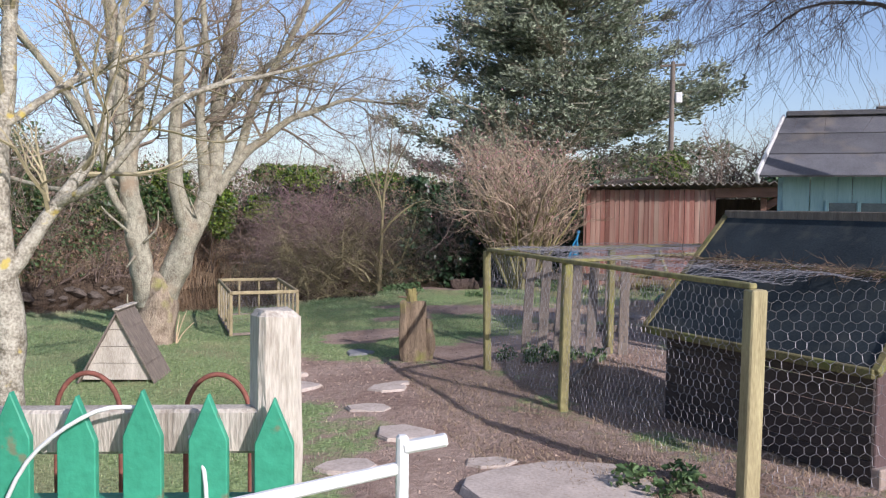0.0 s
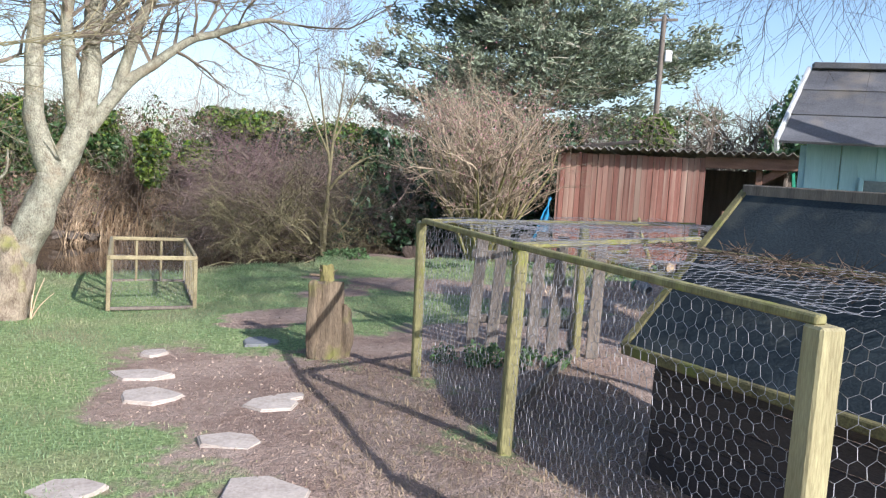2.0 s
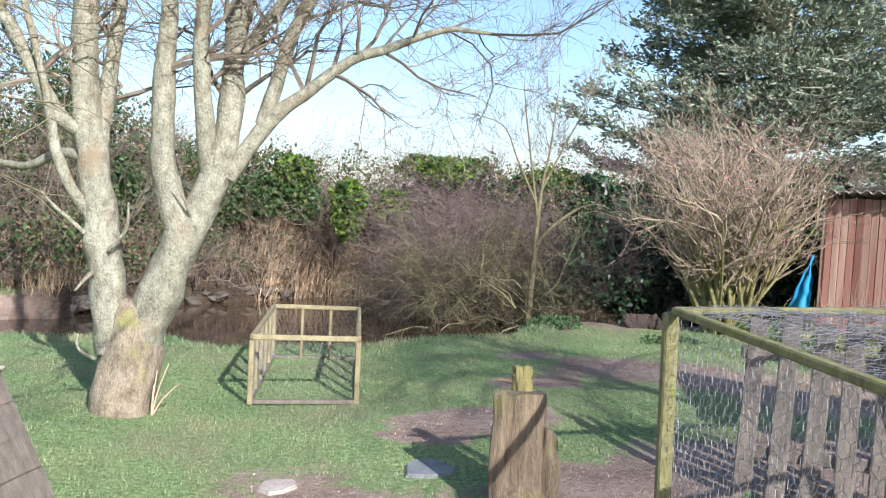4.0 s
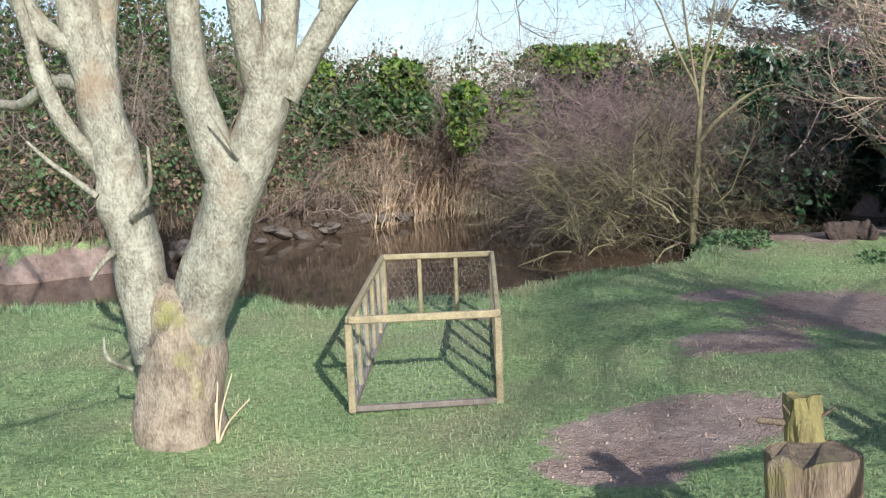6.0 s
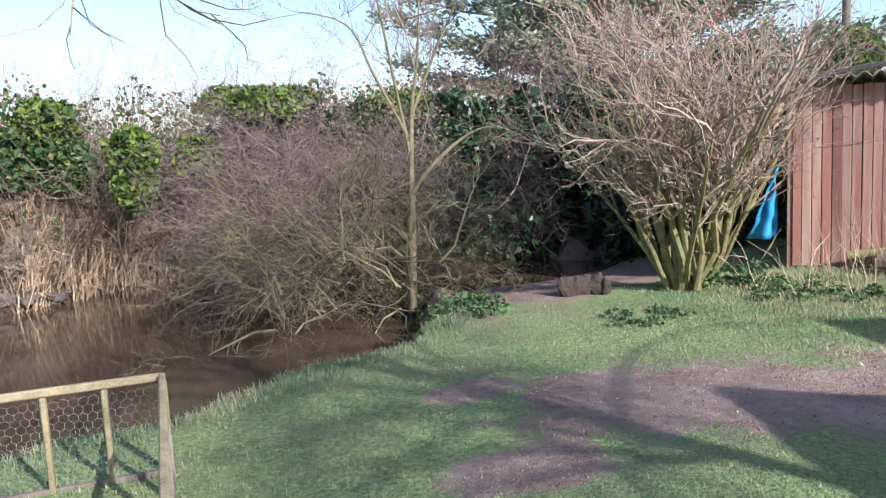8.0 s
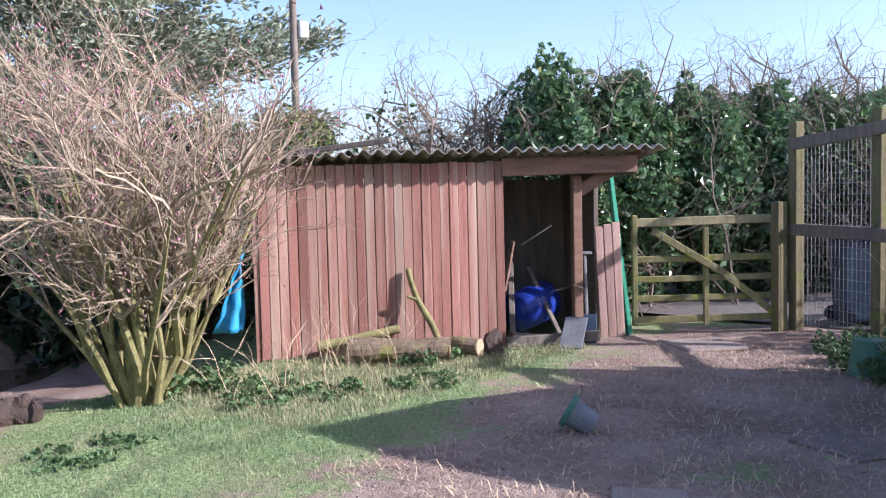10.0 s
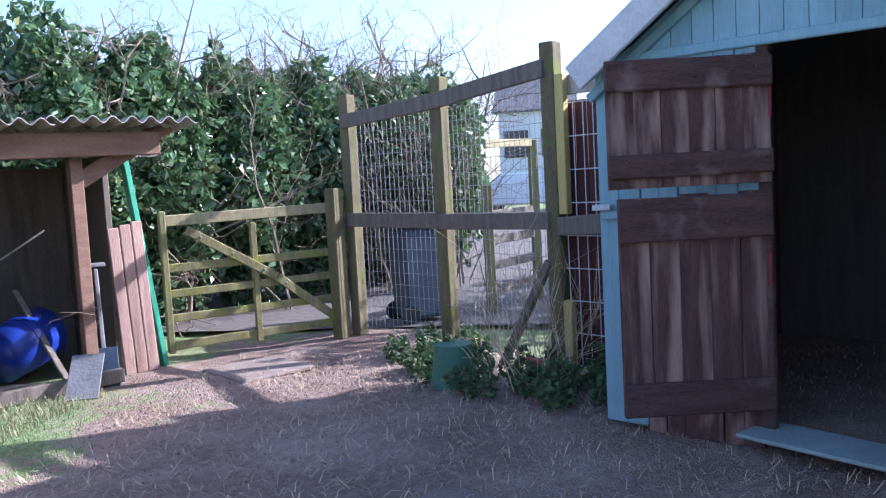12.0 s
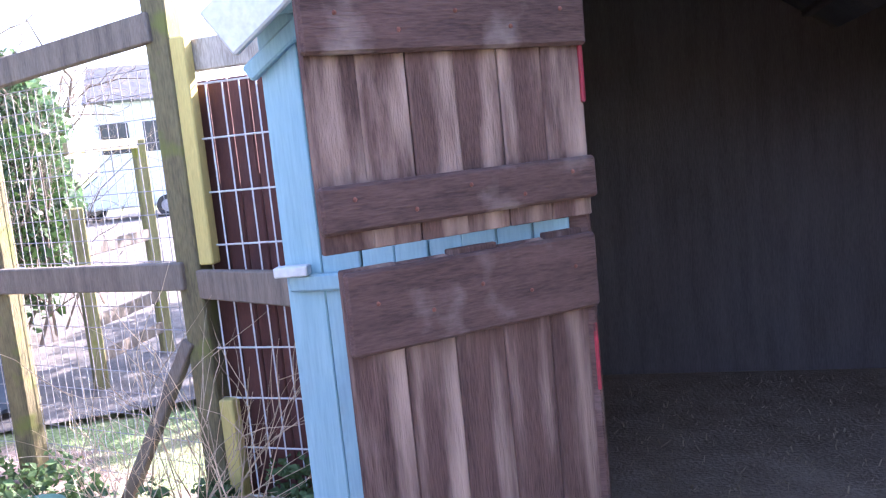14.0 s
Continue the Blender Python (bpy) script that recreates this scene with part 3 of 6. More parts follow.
for a, b in ((gd * 0.12 + Vector((0, 0, 1.08)), gd * 0.62 + Vector((0, 0, 0.62))), (gd * 0.62 + Vector((0, 0, 0.62)), gd * 0.97 + Vector((0, 0, 0.2)))):
    bm = bmesh.new()
    beam(bm, a + off, b + off, 0.025, 0.075)
    brace_ob = part("brace", bm, WOOD_GREEN, gate)
    for k in (0.15, 0.5, 0.85):
        bm = bmesh.new()
        bmesh.ops.create_uvsphere(bm, u_segments=8, v_segments=5, radius=0.011, matrix=Matrix.Translation((a + off).lerp(b + off, k) + off.normalized() * 0.014))
        part("bolt", bm, SLAB_GREY, brace_ob)


def square_mesh(o, u, w, h, du, dv, r, z0=0.0):
    """Welded wire panel standing on the line o to o+u*w."""
    v, f = [], []
    o, u = Vector(o), Vector(u).normalized()
    n = int(w / du)
    for i in range(n + 1):
        x = o + u * (w * i / n)
        tube(v, f, [x + Vector((0, 0, z0)), x + Vector((0, 0, z0 + h))], [r, r], 4)
    m = int(h / dv)
    for j in range(m + 1):
        z = z0 + h * j / m
        tube(v, f, [o + Vector((0, 0, z)), o + u * w + Vector((0, 0, z))], [r, r], 4)
    return v, f


def hex_net(o, u, up, w, h, cell=0.055, r=0.0009, sag=0.0, seed=0, skip=0.0):
    """Chicken wire: hexagonal netting over a panel."""
    rr = random.Random(seed)
    o, u, up = Vector(o), Vector(u).normalized(), Vector(up).normalized()
    nrm = u.cross(up)
    v, f = [], []
    s = cell / 2
    cols, rws = int(w / s), int(h / (cell * 0.85))

    def pt(i, j, odd):
        x = min(i * s, w)
        y = j * cell * 0.85 + (0.14 * cell if odd else -0.14 * cell)
        p = o + u * x + up * min(max(y, 0), h)
        k = noise.noise(p * 3 + Vector((seed, 0, 0)))
        return p + nrm * (k * (0.015 + sag) - sag * 4 * (x / w) * (1 - x / w)) + noise.noise_vector(p * 11) * 0.011 + noise.noise_vector(p * 2.5 + Vector((seed, 5, 0))) * 0.02
    for j in range(rws + 1):
        for i in range(cols):
            if rr.random() < skip:
                continue
            a, b = pt(i, j, (i + j) % 2), pt(i + 1, j, (i + 1 + j) % 2)
            tube(v, f, [a, b], [r, r], 3)
            if (i + j) % 2 and j < rws:
                tube(v, f, [a, pt(i, j + 1, False)], [r * 1.5, r * 1.5], 3)
    return v, f


def fence_post(owner, x, y, h, w=0.1, material=None, lean=(0, 0), turn=0.0, name="post", z0=-0.05):
    bm = bmesh.new()
    beam(bm, (x, y, z0), (x + lean[0], y + lean[1], h), w, w, bevel=0.008, up=(math.cos(turn), math.sin(turn), 0))
    return part(name, roughen(bm, 0.003), material or WOOD_GREEN, owner)


Z_UP = Vector((0, 0, 1))
FP = [Vector((10.26, 9.19, 0)), Vector((9.61, 8.24, 0)), Vector((8.70, 7.31, 0))]
fence = thing("mesh_fence", "tall timber post and rail fence filled with welded wire mesh", "fence")
fence_post(fence, FP[0].x, FP[0].y, 2.16, 0.11, WOOD_POST, turn=1.05)
fence_post(fence, FP[0].x - 0.10, FP[0].y + 0.14, 1.35, 0.12, WOOD_POST, turn=1.05)
fence_post(fence, FP[1].x, FP[1].y, 2.18, 0.11, WOOD_POST, turn=1.05)
fence_post(fence, FP[2].x, FP[2].y, 2.24, 0.11, WOOD_POST, turn=1.05)
# added strips: their bright yellow paints the sunlit edge of the post
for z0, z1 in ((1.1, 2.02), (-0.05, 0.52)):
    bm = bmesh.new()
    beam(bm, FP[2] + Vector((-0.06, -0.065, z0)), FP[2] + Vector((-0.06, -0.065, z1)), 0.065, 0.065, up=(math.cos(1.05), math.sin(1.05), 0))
    part("batten", roughen(bm, 0.003), WOOD_SUNLIT, fence, "added strip coloured yellow as the sunlit post edge")
for a, b, zs in ((FP[0], FP[1], ((1.93, 1.99), (1.06, 1.05))), (FP[1], FP[2], ((1.99, 2.07), (1.04, 1.06)))):
    for z0, z1 in zs:
        bm = bmesh.new()
        o2 = Vector((-0.04, 0.04, 0))
        beam(bm, a + o2 + Vector((0, 0, z0)), b + o2 + Vector((0, 0, z1)), 0.045, 0.12)
        part("rail", roughen(bm, 0.004), WOOD_GREY, fence)
    d = b - a
    v, f = square_mesh(a + Vector((0.03, -0.03, 0)), d, d.length, 1.85, 0.055, 0.1, 0.0021, 0.08)
    raw("wire_mesh", v, f, WIRE, fence)

bm = bmesh.new()
beam(bm, FP[2] + Vector((-0.02, 0.06, 0.78)), FP[2].lerp(FP[1], 0.42) + Vector((-0.06, 0.06, 0.0)), 0.045, 0.06)
part("brace", bm, WOOD_GREY, fence)
v, f = hex_net(G0 + Vector((0.05, 0.02, 0.1)), gd, Z_UP, gd.length, 0.62, cell=0.05, r=0.0011, seed=31)
raw("wire_netting", v, f, WIRE, gate)


# ---- blue stable with open half-doors ----
# stable frame: x along the front from its north corner to the south, y into the stable
STABLE = pose(7.55, 7.02, 0, 0, 0, -120.0)
stable = thing("stable", "light blue boarded stable with dark open doorway", "stable", STABLE)
SW, SD, EAVE_Z, RIDGE_Z, HINGE, OPEN_END = 1.95, 2.6, 1.84, 2.52, 0.845, 1.93
STABLE_FLOOR = mat("trodden_floor", (0.42, 0.32, 0.24), (0.2, 0.14, 0.1), scale=6, fine=60, bump=0.9)
# one dark tone for all the walls and the side roof
DARK_IN = mat("dark_inner_boards", (0.17, 0.14, 0.135), (0.09, 0.075, 0.073), scale=3, stretch=(5, 5, 0.5), bump=0.5, rough=0.9)
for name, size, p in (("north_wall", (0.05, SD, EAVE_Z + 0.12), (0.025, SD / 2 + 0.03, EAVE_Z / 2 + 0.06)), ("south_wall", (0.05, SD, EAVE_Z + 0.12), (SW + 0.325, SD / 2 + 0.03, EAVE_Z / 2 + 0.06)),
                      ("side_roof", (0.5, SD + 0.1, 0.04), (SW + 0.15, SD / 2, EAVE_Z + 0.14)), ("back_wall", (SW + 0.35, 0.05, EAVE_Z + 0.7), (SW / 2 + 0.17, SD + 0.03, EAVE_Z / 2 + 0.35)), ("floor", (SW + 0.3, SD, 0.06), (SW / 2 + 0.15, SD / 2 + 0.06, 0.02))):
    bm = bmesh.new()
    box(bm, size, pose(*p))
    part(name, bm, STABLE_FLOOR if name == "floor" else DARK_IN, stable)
# dark boards in place of blue paint the door leaf's shadow at the wall foot
plank_wall(stable, (0.24, 0.012), (HINGE, 0.012), 0.0, 0.34, 0.11, 0.025, DOOR_WOOD, gap=0.003, name="board", seed=4)
plank_wall(stable, (0.0, 0.0), (0.24, 0.0), 0.03, 1.93, 0.12, 0.025, BLUE, gap=0.003, name="board", seed=7)
plank_wall(stable, (0.24, 0.0), (HINGE, 0.0), 0.35, (1.93, 1.93), 0.11, 0.025, BLUE, gap=0.003, name="board", seed=5)
plank_wall(stable, (2.15, 0.0), (SW + 0.35, 0.0), 0.03, 1.93, 0.11, 0.025, BLUE, gap=0.003, name="board", seed=6)
n_g = 18
slope = (RIDGE_Z - EAVE_Z) / (SW / 2)
for i in range(n_g):
    x0, x1 = SW * i / n_g, SW * (i + 1) / n_g
    t0, t1 = EAVE_Z + slope * min(x0, SW - x0), EAVE_Z + slope * min(x1, SW - x1)
    v = [(x0, -0.012, 1.935), (x1 - 0.004, -0.012, 1.935), (x1 - 0.004, -0.012, max(t1, 1.94)), (x0, -0.012, max(t0, 1.94))]
    v += [(x, 0.013, z) for x, _, z in v]
    raw("gable_board", v, [(0, 1, 2, 3), (7, 6, 5, 4), (0, 4, 5, 1), (1, 5, 6, 2), (2, 6, 7, 3), (3, 7, 4, 0)], BLUE, stable)
for sgn in (0, 1):
    ex, rx = (-0.03, SW / 2) if sgn == 0 else (SW + 0.03, SW / 2)
    ez = EAVE_Z - slope * 0.03
    for y0, hgt, zz0 in ((-0.175, 0.15, 0.0), (-0.03, 0.05, -0.1)):
        bm = bmesh.new()
        beam(bm, (ex, y0, ez + zz0 + 0.03), (rx, y0, RIDGE_Z + zz0 + 0.03), hgt, 0.03, up=(0, 1, 0))
        part("barge_board", bm, WHITE if zz0 == 0 else BLUE, stable, "pale blue-white barge board")
    bm = bmesh.new()
    mid = Vector(((ex + rx) / 2, SD / 2 + 0.05, (ez + RIDGE_Z) / 2 + 0.1))
    ln = math.hypot(rx - ex, RIDGE_Z - ez)
    box(bm, (ln + 0.1, SD + 0.43, 0.03), Matrix.Translation(mid) @ Matrix.Rotation(-math.atan2(RIDGE_Z - ez, rx - ex), 4, "Y"))
    part("roof_slope", bm, FELT, stable)
bm = bmesh.new()
beam(bm, (0.0, -0.02, 1.93), (SW, -0.02, 1.93), 0.03, 0.05)
part("lintel_trim", bm, BLUE, stable)
bm = bmesh.new()
beam(bm, (0.02, -0.03, 1.14), (HINGE, -0.03, 1.14), 0.03, 0.05)
part("ledge_trim", bm, BLUE, stable)
bm = bmesh.new()
beam(bm, (HINGE + 0.02, 0.02, 0.03), (HINGE + 0.02, 0.02, 1.93), 0.05, 0.06)
part("door_jamb", bm, DOOR_LEDGE, stable)


def half_door(z0, z1, battens, width, m, label):
    """A ledged plank door leaf; x runs from the free edge to the hinge, battens on -y."""
    d = thing("stable_door", label, "door", m, "stable door leaves")
    plank_wall(d, (0, 0), (width, 0), z0, z1, 0.135, 0.022, DOOR_WOOD, gap=0.0, seed=int(z0 * 10) + 2)
    for z, h in battens:
        bm = bmesh.new()
        box(bm, (width + 0.01, 0.03, h), pose(width / 2, -0.027, z), bevel=0.008)
        batten = part("batten", roughen(bm, 0.003), DOOR_LEDGE, d)
        for k in range(5):
            bm = bmesh.new()
            bmesh.ops.create_uvsphere(bm, u_segments=6, v_segments=4, radius=0.006, matrix=Matrix.Translation((width * (k + 0.5) / 5, -0.042, z + 0.02 * (-1) ** k)))
            part("nail", bm, RUST, batten)
    bm = bmesh.new()
    box(bm, (0.012, 0.026, 0.19), pose(width - 0.004, -0.01, z0 + (z1 - z0) * 0.66), bevel=0.003)
    part("painted_edge", bm, RED_PAINT, d, "red paint on the door edge")
    return d


leaf_dir = -78.0
DOOR_LOW = pose(6.975, 6.945, 0, 0, 0, leaf_dir)
low = half_door(0.2, 1.24, ((0.285, 0.16), (1.13, 0.2)), 0.71, DOOR_LOW, "dark brown ledged lower stable door folded open")
DOOR_UP = pose(6.93, 6.985, 0, 0, 0, leaf_dir + 1)
up_leaf = half_door(1.28, 1.87, ((1.38, 0.11), (1.79, 0.14)), 0.76, DOOR_UP, "dark brown ledged upper stable door folded open")
bm = bmesh.new()
box(bm, (0.1, 0.05, 0.03), pose(0.04, -0.05, 1.18, 0, 0, 8), bevel=0.004)
part("latch", bm, WHITE, stable, "white painted latch bracket")

# ---- blue garden hut behind the coop ----
hut = thing("garden_hut", "blue boarded garden hut with grey felt roof", "hut")
HC, HE, HG = Vector((4.42, 4.72, 0)), Vector((0.85, -0.53, 0)).normalized(), Vector((0.73, 0.68, 0)).normalized()
HL, HW, HEZ, HRZ = 1.95, 2.0, 1.75, 2.36


def slab_between(a, b, c, d, t):
    v = [Vector(p) for p in (a, b, c, d)]
    n = (v[1] - v[0]).cross(v[2] - v[0]).normalized() * t
    v += [p - n for p in v]
    return v, [(0, 1, 2, 3), (7, 6, 5, 4), (0, 4, 5, 1), (1, 5, 6, 2), (2, 6, 7, 3), (3, 7, 4, 0)]


Z = Vector((0, 0, 1))
for k in range(3):
    t0, t1 = k / 3, (k + 1) / 3 + (0.03 if k < 2 else 0)
    lift = Z * 0.012 * (k + 1)
    a = HC + HG * (HW / 2) * t0 + Z * (HEZ + (HRZ - HEZ) * t0) + lift
    b = HC + HG * (HW / 2) * t1 + Z * (HEZ + (HRZ - HEZ) * t1) + lift
    v, f = slab_between(a, a + HE * HL, b + HE * HL, b, 0.02)
    raw("felt_strip", v, f, FELT, hut)
a, b = HC + HG * (HW / 2 + 0.1) + Z * (HRZ - 0.1), HC + HG * HW / 2 + Z * HRZ
v, f = slab_between(b, b + HE * HL, a + HE * HL, a, 0.03)
raw("rear_roof", v, f, FELT, hut)
bm = bmesh.new()
beam(bm, HC + HG * HW / 2 + Z * (HRZ + 0.05), HC + HG * HW / 2 + HE * HL + Z * (HRZ + 0.05), 0.14, 0.05)
part("ridge_cap", bm, FELT, hut)
bm = bmesh.new()
beam(bm, HC - HE * 0.02 + Z * (HEZ - 0.02), HC - HE * 0.02 + HG * HW / 2 + Z * (HRZ), 0.03, 0.11)
part("barge_board", bm, WHITE, hut, "weathered white barge board")
inn = HC + HG * 0.36 + HE * 0.12
plank_wall(hut, (inn.x, inn.y), ((inn + HE * (HL - 0.15)).x, (inn + HE * (HL - 0.15)).y), 0.0, HEZ + 0.05, 0.12, 0.03, BLUE, gap=0.002, name="board", seed=9)
q = inn + HG * (HW / 2)
v, f = slab_between(inn, q, q + Z * HEZ, inn + Z * HEZ, 0.04)
raw("end_wall", v, f, BLUE, hut)
out = Vector((HE.y, -HE.x, 0)) * 1.0
bm = bmesh.new()
beam(bm, inn + HE * (HL - 0.12) + out * 0.04, inn + HE * (HL - 0.12) + out * 0.04 + Z * 1.72, 0.09, 0.05)
part("corner_board", bm, WHITE, hut, "white painted corner board")
for i in range(5):
    c = inn + HE * (0.52 + 0.27 * i) + out * 0.03 + Z * 1.44
    bm = bmesh.new()
    box(bm, (0.23, 0.012, 0.15), Matrix.Translation(c) @ Matrix.Rotation(math.atan2(HE.y, HE.x), 4, "Z"), bevel=0)
    part("window_pane", bm, GLASS, hut)
for i in range(6):
    c = inn + HE * (0.385 + 0.27 * i) + out * 0.04 + Z * 1.44
    bm = bmesh.new()
    box(bm, (0.035, 0.03, 0.19), Matrix.Translation(c) @ Matrix.Rotation(math.atan2(HE.y, HE.x), 4, "Z"))
    part("glazing_bar", bm, BLUE, hut)

# ---- chicken coop ----
E0, E1, R0, R1 = Vector((2.50, 3.08, 0.60)), Vector((2.93, 1.42, 0.60)), Vector((3.33, 3.45, 1.37)), Vector((3.72, 1.75, 1.37))
coop = thing("chicken_coop", "low chicken coop with dark felted sloping roof", "coop")
v, f = slab_between(E1, R1, R0, E0, -0.03)
raw("roof_felt", v, f, FELT_DARK, coop)
back0, back1 = R0 + Vector((0.55, 0.15, -0.6)), R1 + Vector((0.55, 0.15, -0.6))
v, f = slab_between(R0, R1, back1, back0, 0.03)
raw("rear_roof", v, f, FELT_DARK, coop)
for a, b, w, h in ((R0, R1, 0.07, 0.08), (E0, E1, 0.05, 0.05), (E0, R0, 0.045, 0.05), (E1, R1, 0.045, 0.05)):
    bm = bmesh.new()
    beam(bm, a + Z * 0.025, b + Z * 0.025, w, h)
    part("roof_batten", roughen(bm, 0.003), WOOD_MOSSY if b is not R1 or a is not R0 else WOOD_GREY, coop)
ins = Vector((0.12, 0.03, 0))
c0, c1 = E0 + ins + (E1 - E0) * 0.05, E1 + ins - (E1 - E0) * 0.05
d0, d1 = Vector((R0.x + 0.4, R0.y + 0.1, 0)), Vector((R1.x + 0.4, R1.y + 0.1, 0))
COOP_END = mat("faded_brown_board", (0.15, 0.1, 0.095), (0.075, 0.05, 0.047), scale=3, fine=40, stretch=(5, 5, 0.5), bump=0.4, per_object=0.12)
BOARD_DARK = mat("tarred_board", (0.075, 0.06, 0.055), (0.04, 0.032, 0.03), scale=4, stretch=(1, 1, 4), bump=0.4, per_object=0.2)
for k in range(5):
    z0, z1 = 0.02 + 0.125 * k, 0.02 + 0.125 * (k + 1) - 0.004
    bm = bmesh.new()
    beam(bm, Vector((c0.x, c0.y, (z0 + z1) / 2)), Vector((c1.x, c1.y, (z0 + z1) / 2)), 0.02, z1 - z0)
    part("front_board", bm, BOARD_DARK, coop)
for k in range(10):
    z0, z1 = 0.02 + 0.125 * k, 0.02 + 0.125 * (k + 1) - 0.004
    sh = max(0.0, (z1 - 0.6) / 0.77)
    p0 = Vector((c0.x, c0.y, (z0 + z1) / 2)).lerp(Vector((R0.x, R0.y, (z0 + z1) / 2)), min(sh, 0.95))
    bm = bmesh.new()
    beam(bm, p0, Vector((d0.x - sh * 0.3, d0.y, (z0 + z1) / 2)), 0.02, z1 - z0)
    part("end_board", bm, BOARD_DARK, coop)
span = Vector((d1.x - c1.x, d1.y - c1.y, 0))
for k in range(9):
    t0 = (k + 0.5) / 9
    q = Vector((c1.x, c1.y, 0)) + span * t0
    reach = span.length * t0
    full = (Vector((R1.x, R1.y, 0)) - Vector((c1.x, c1.y, 0))).length
    top = 0.66 + 0.62 * min(reach / full, 1.0) - max(0.0, reach - full) * 0.9
    bm = bmesh.new()
    beam(bm, q + Z * 0.1, q + Z * top, span.length / 9 - 0.004, 0.02, up=(-span.y, span.x, 0))
    part("end_plank", bm, COOP_END, coop)
bm = bmesh.new()
beam(bm, Vector((c1.x, c1.y - 0.02, 0.05)), Vector((d1.x, d1.y - 0.02, 0.05)), 0.06, 0.12)
part("plinth", bm, SLAB_DUSTY, coop)
bm = bmesh.new()
beam(bm, E0.lerp(R0, 0.58) + Z * 0.035, E1.lerp(R1, 0.58) + Z * 0.035, 0.05, 0.04)
part("roof_batten", roughen(bm, 0.005), WOOD_MOSSY, coop)

# ---- chicken run ----
run = thing("chicken_run", "chicken run of algae-green posts and wire netting", "chicken run")
PA, PB, PC, PD, PE, PF = (Vector(p) for p in ((2.28, 1.49, 0), (2.05, 3.42, 0), (1.93, 4.95, 0), (3.33, 5.49, 0), (4.55, 5.95, 0), (3.62, 4.34, 0)))
for p, w, m_, ln in ((PA, 0.085, WOOD_PALE, (0.01, 0.0)), (PB, 0.065, WOOD_GREEN, (0.04, 0.06)), (PC, 0.06, WOOD_GREEN, (-0.01, 0.04)), (PD, 0.06, WOOD_GREEN, (0, 0)), (PE, 0.06, WOOD_GREEN, (0, 0)), (PF, 0.07, WOOD_GREEN, (0, 0))):
    fence_post(run, p.x, p.y, 1.05, w, m_, ln)
for a, b in ((PA, PB), (PB, PC), (PC, PD), (PD, PE), (PB, PF)):
    bm = bmesh.new()
    beam(bm, a + Z * 1.065, b + Z * 1.065, 0.045, 0.03)
    part("rail", roughen(bm, 0.003), WOOD_GREEN, run)
bm = bmesh.new()
beam(bm, PB + Z * 0.04 + Vector((0.1, 0.4, 0)), PD + Z * 0.05, 0.03, 0.07)
part("base_board", bm, WOOD_GREY, run)
for i, (a, b) in enumerate(((PA, PB), (PB, PC), (PC, PD), (PD, PE), (PB, PF))):
    d = b - a
    v, f = hex_net(a + Z * (0.05 if i < 4 else 0.4), d, Z, d.length, 1.0 if i < 4 else 0.65, seed=i, skip=0.03, sag=0.012)
    raw("wire_netting", v, f, WIRE, run)
d = PC - PA
v, f = hex_net(PA + Z * 1.075, d, Vector((0.95, 0.3, 0)), d.length, 1.5, seed=8, cell=0.06, sag=0.02, skip=0.05)
raw("roof_netting", v, f, WIRE, run)
d = PE - PC
v, f = hex_net(PC + Z * 1.075, d, Vector((0.36, -0.93, 0)), d.length, 1.2, seed=9, cell=0.06, sag=0.02, skip=0.05)
raw("roof_netting", v, f, WIRE, run)
d = Vector((2.93, 1.3, 0)) - PA
v, f = hex_net(PA + Z * 0.03, d, Z, d.length, 1.03, seed=11, cell=0.06, sag=0.035, r=0.001)
raw("wire_netting", v, f, WIRE, run)

# leaning slatted panel inside the run
pallet = thing("slatted_panel", "weathered slatted wooden panel leaning in the run", "panel")
sl0, sl1 = Vector((2.55, 5.75, 0)), Vector((3.45, 5.45, 0))
for i in range(7):
    q = sl0.lerp(sl1, i / 6)
    bm = bmesh.new()
    beam(bm, q, q + Vector((0.12 + 0.01 * (i % 3), 0.22, 0.93 + 0.03 * (i % 2))), 0.022, 0.095, up=(0.95, -0.3, 0))
    part("slat", roughen(bm, 0.004, seed=i), WOOD_GREY, pallet)
for z in (0.25, 0.75):
    bm = bmesh.new()
    beam(bm, sl0 + Vector((0.03, 0.24 * z + 0.03, z)), sl1 + Vector((0.03, 0.24 * z + 0.03, z)), 0.03, 0.07)
    part("crossbar", bm, WOOD_GREY, pallet)

# ---- small cage on the lawn ----
cage = thing("grass_cage", "low timber framed wire cage standing on grass", "cage")
CB = [Vector(p) for p in ((-0.32, 7.23, 0), (0.4, 7.38, 0), (0.24, 9.0, 0), (-0.5, 8.9, 0))]
H = 0.47
for i in range(4):
    a, b = CB[i], CB[(i + 1) % 4]
    for z, w in ((H, 0.038), (0.02, 0.03)):
        bm = bmesh.new()
        beam(bm, a + Z * z, b + Z * z, 0.03, w)
        part("rail", roughen(bm, 0.004), WOOD_CAGE if z > 0.1 else WOOD_GREY, cage)
    bm = bmesh.new()
    beam(bm, a, a + Z * (H - 0.02), 0.036, 0.036)
    part("post", roughen(bm, 0.003), WOOD_CAGE, cage)
    n = 2 if i % 2 == 0 else 4
    for k in range(1, n + (0 if i == 0 else 1)):
        if i == 0:
            continue
        q = a.lerp(b, k / (n + 1))
        bm = bmesh.new()
        beam(bm, q, q + Z * (H - 0.02), 0.04, 0.025)
        part("stud", bm, WOOD_CAGE, cage)
    d = b - a
    v, f = hex_net(a + Z * 0.02, d, Z, d.length, H - 0.04, cell=0.04, r=0.0005, seed=20 + i)
    raw("wire_netting", v, f, WIRE, cage)

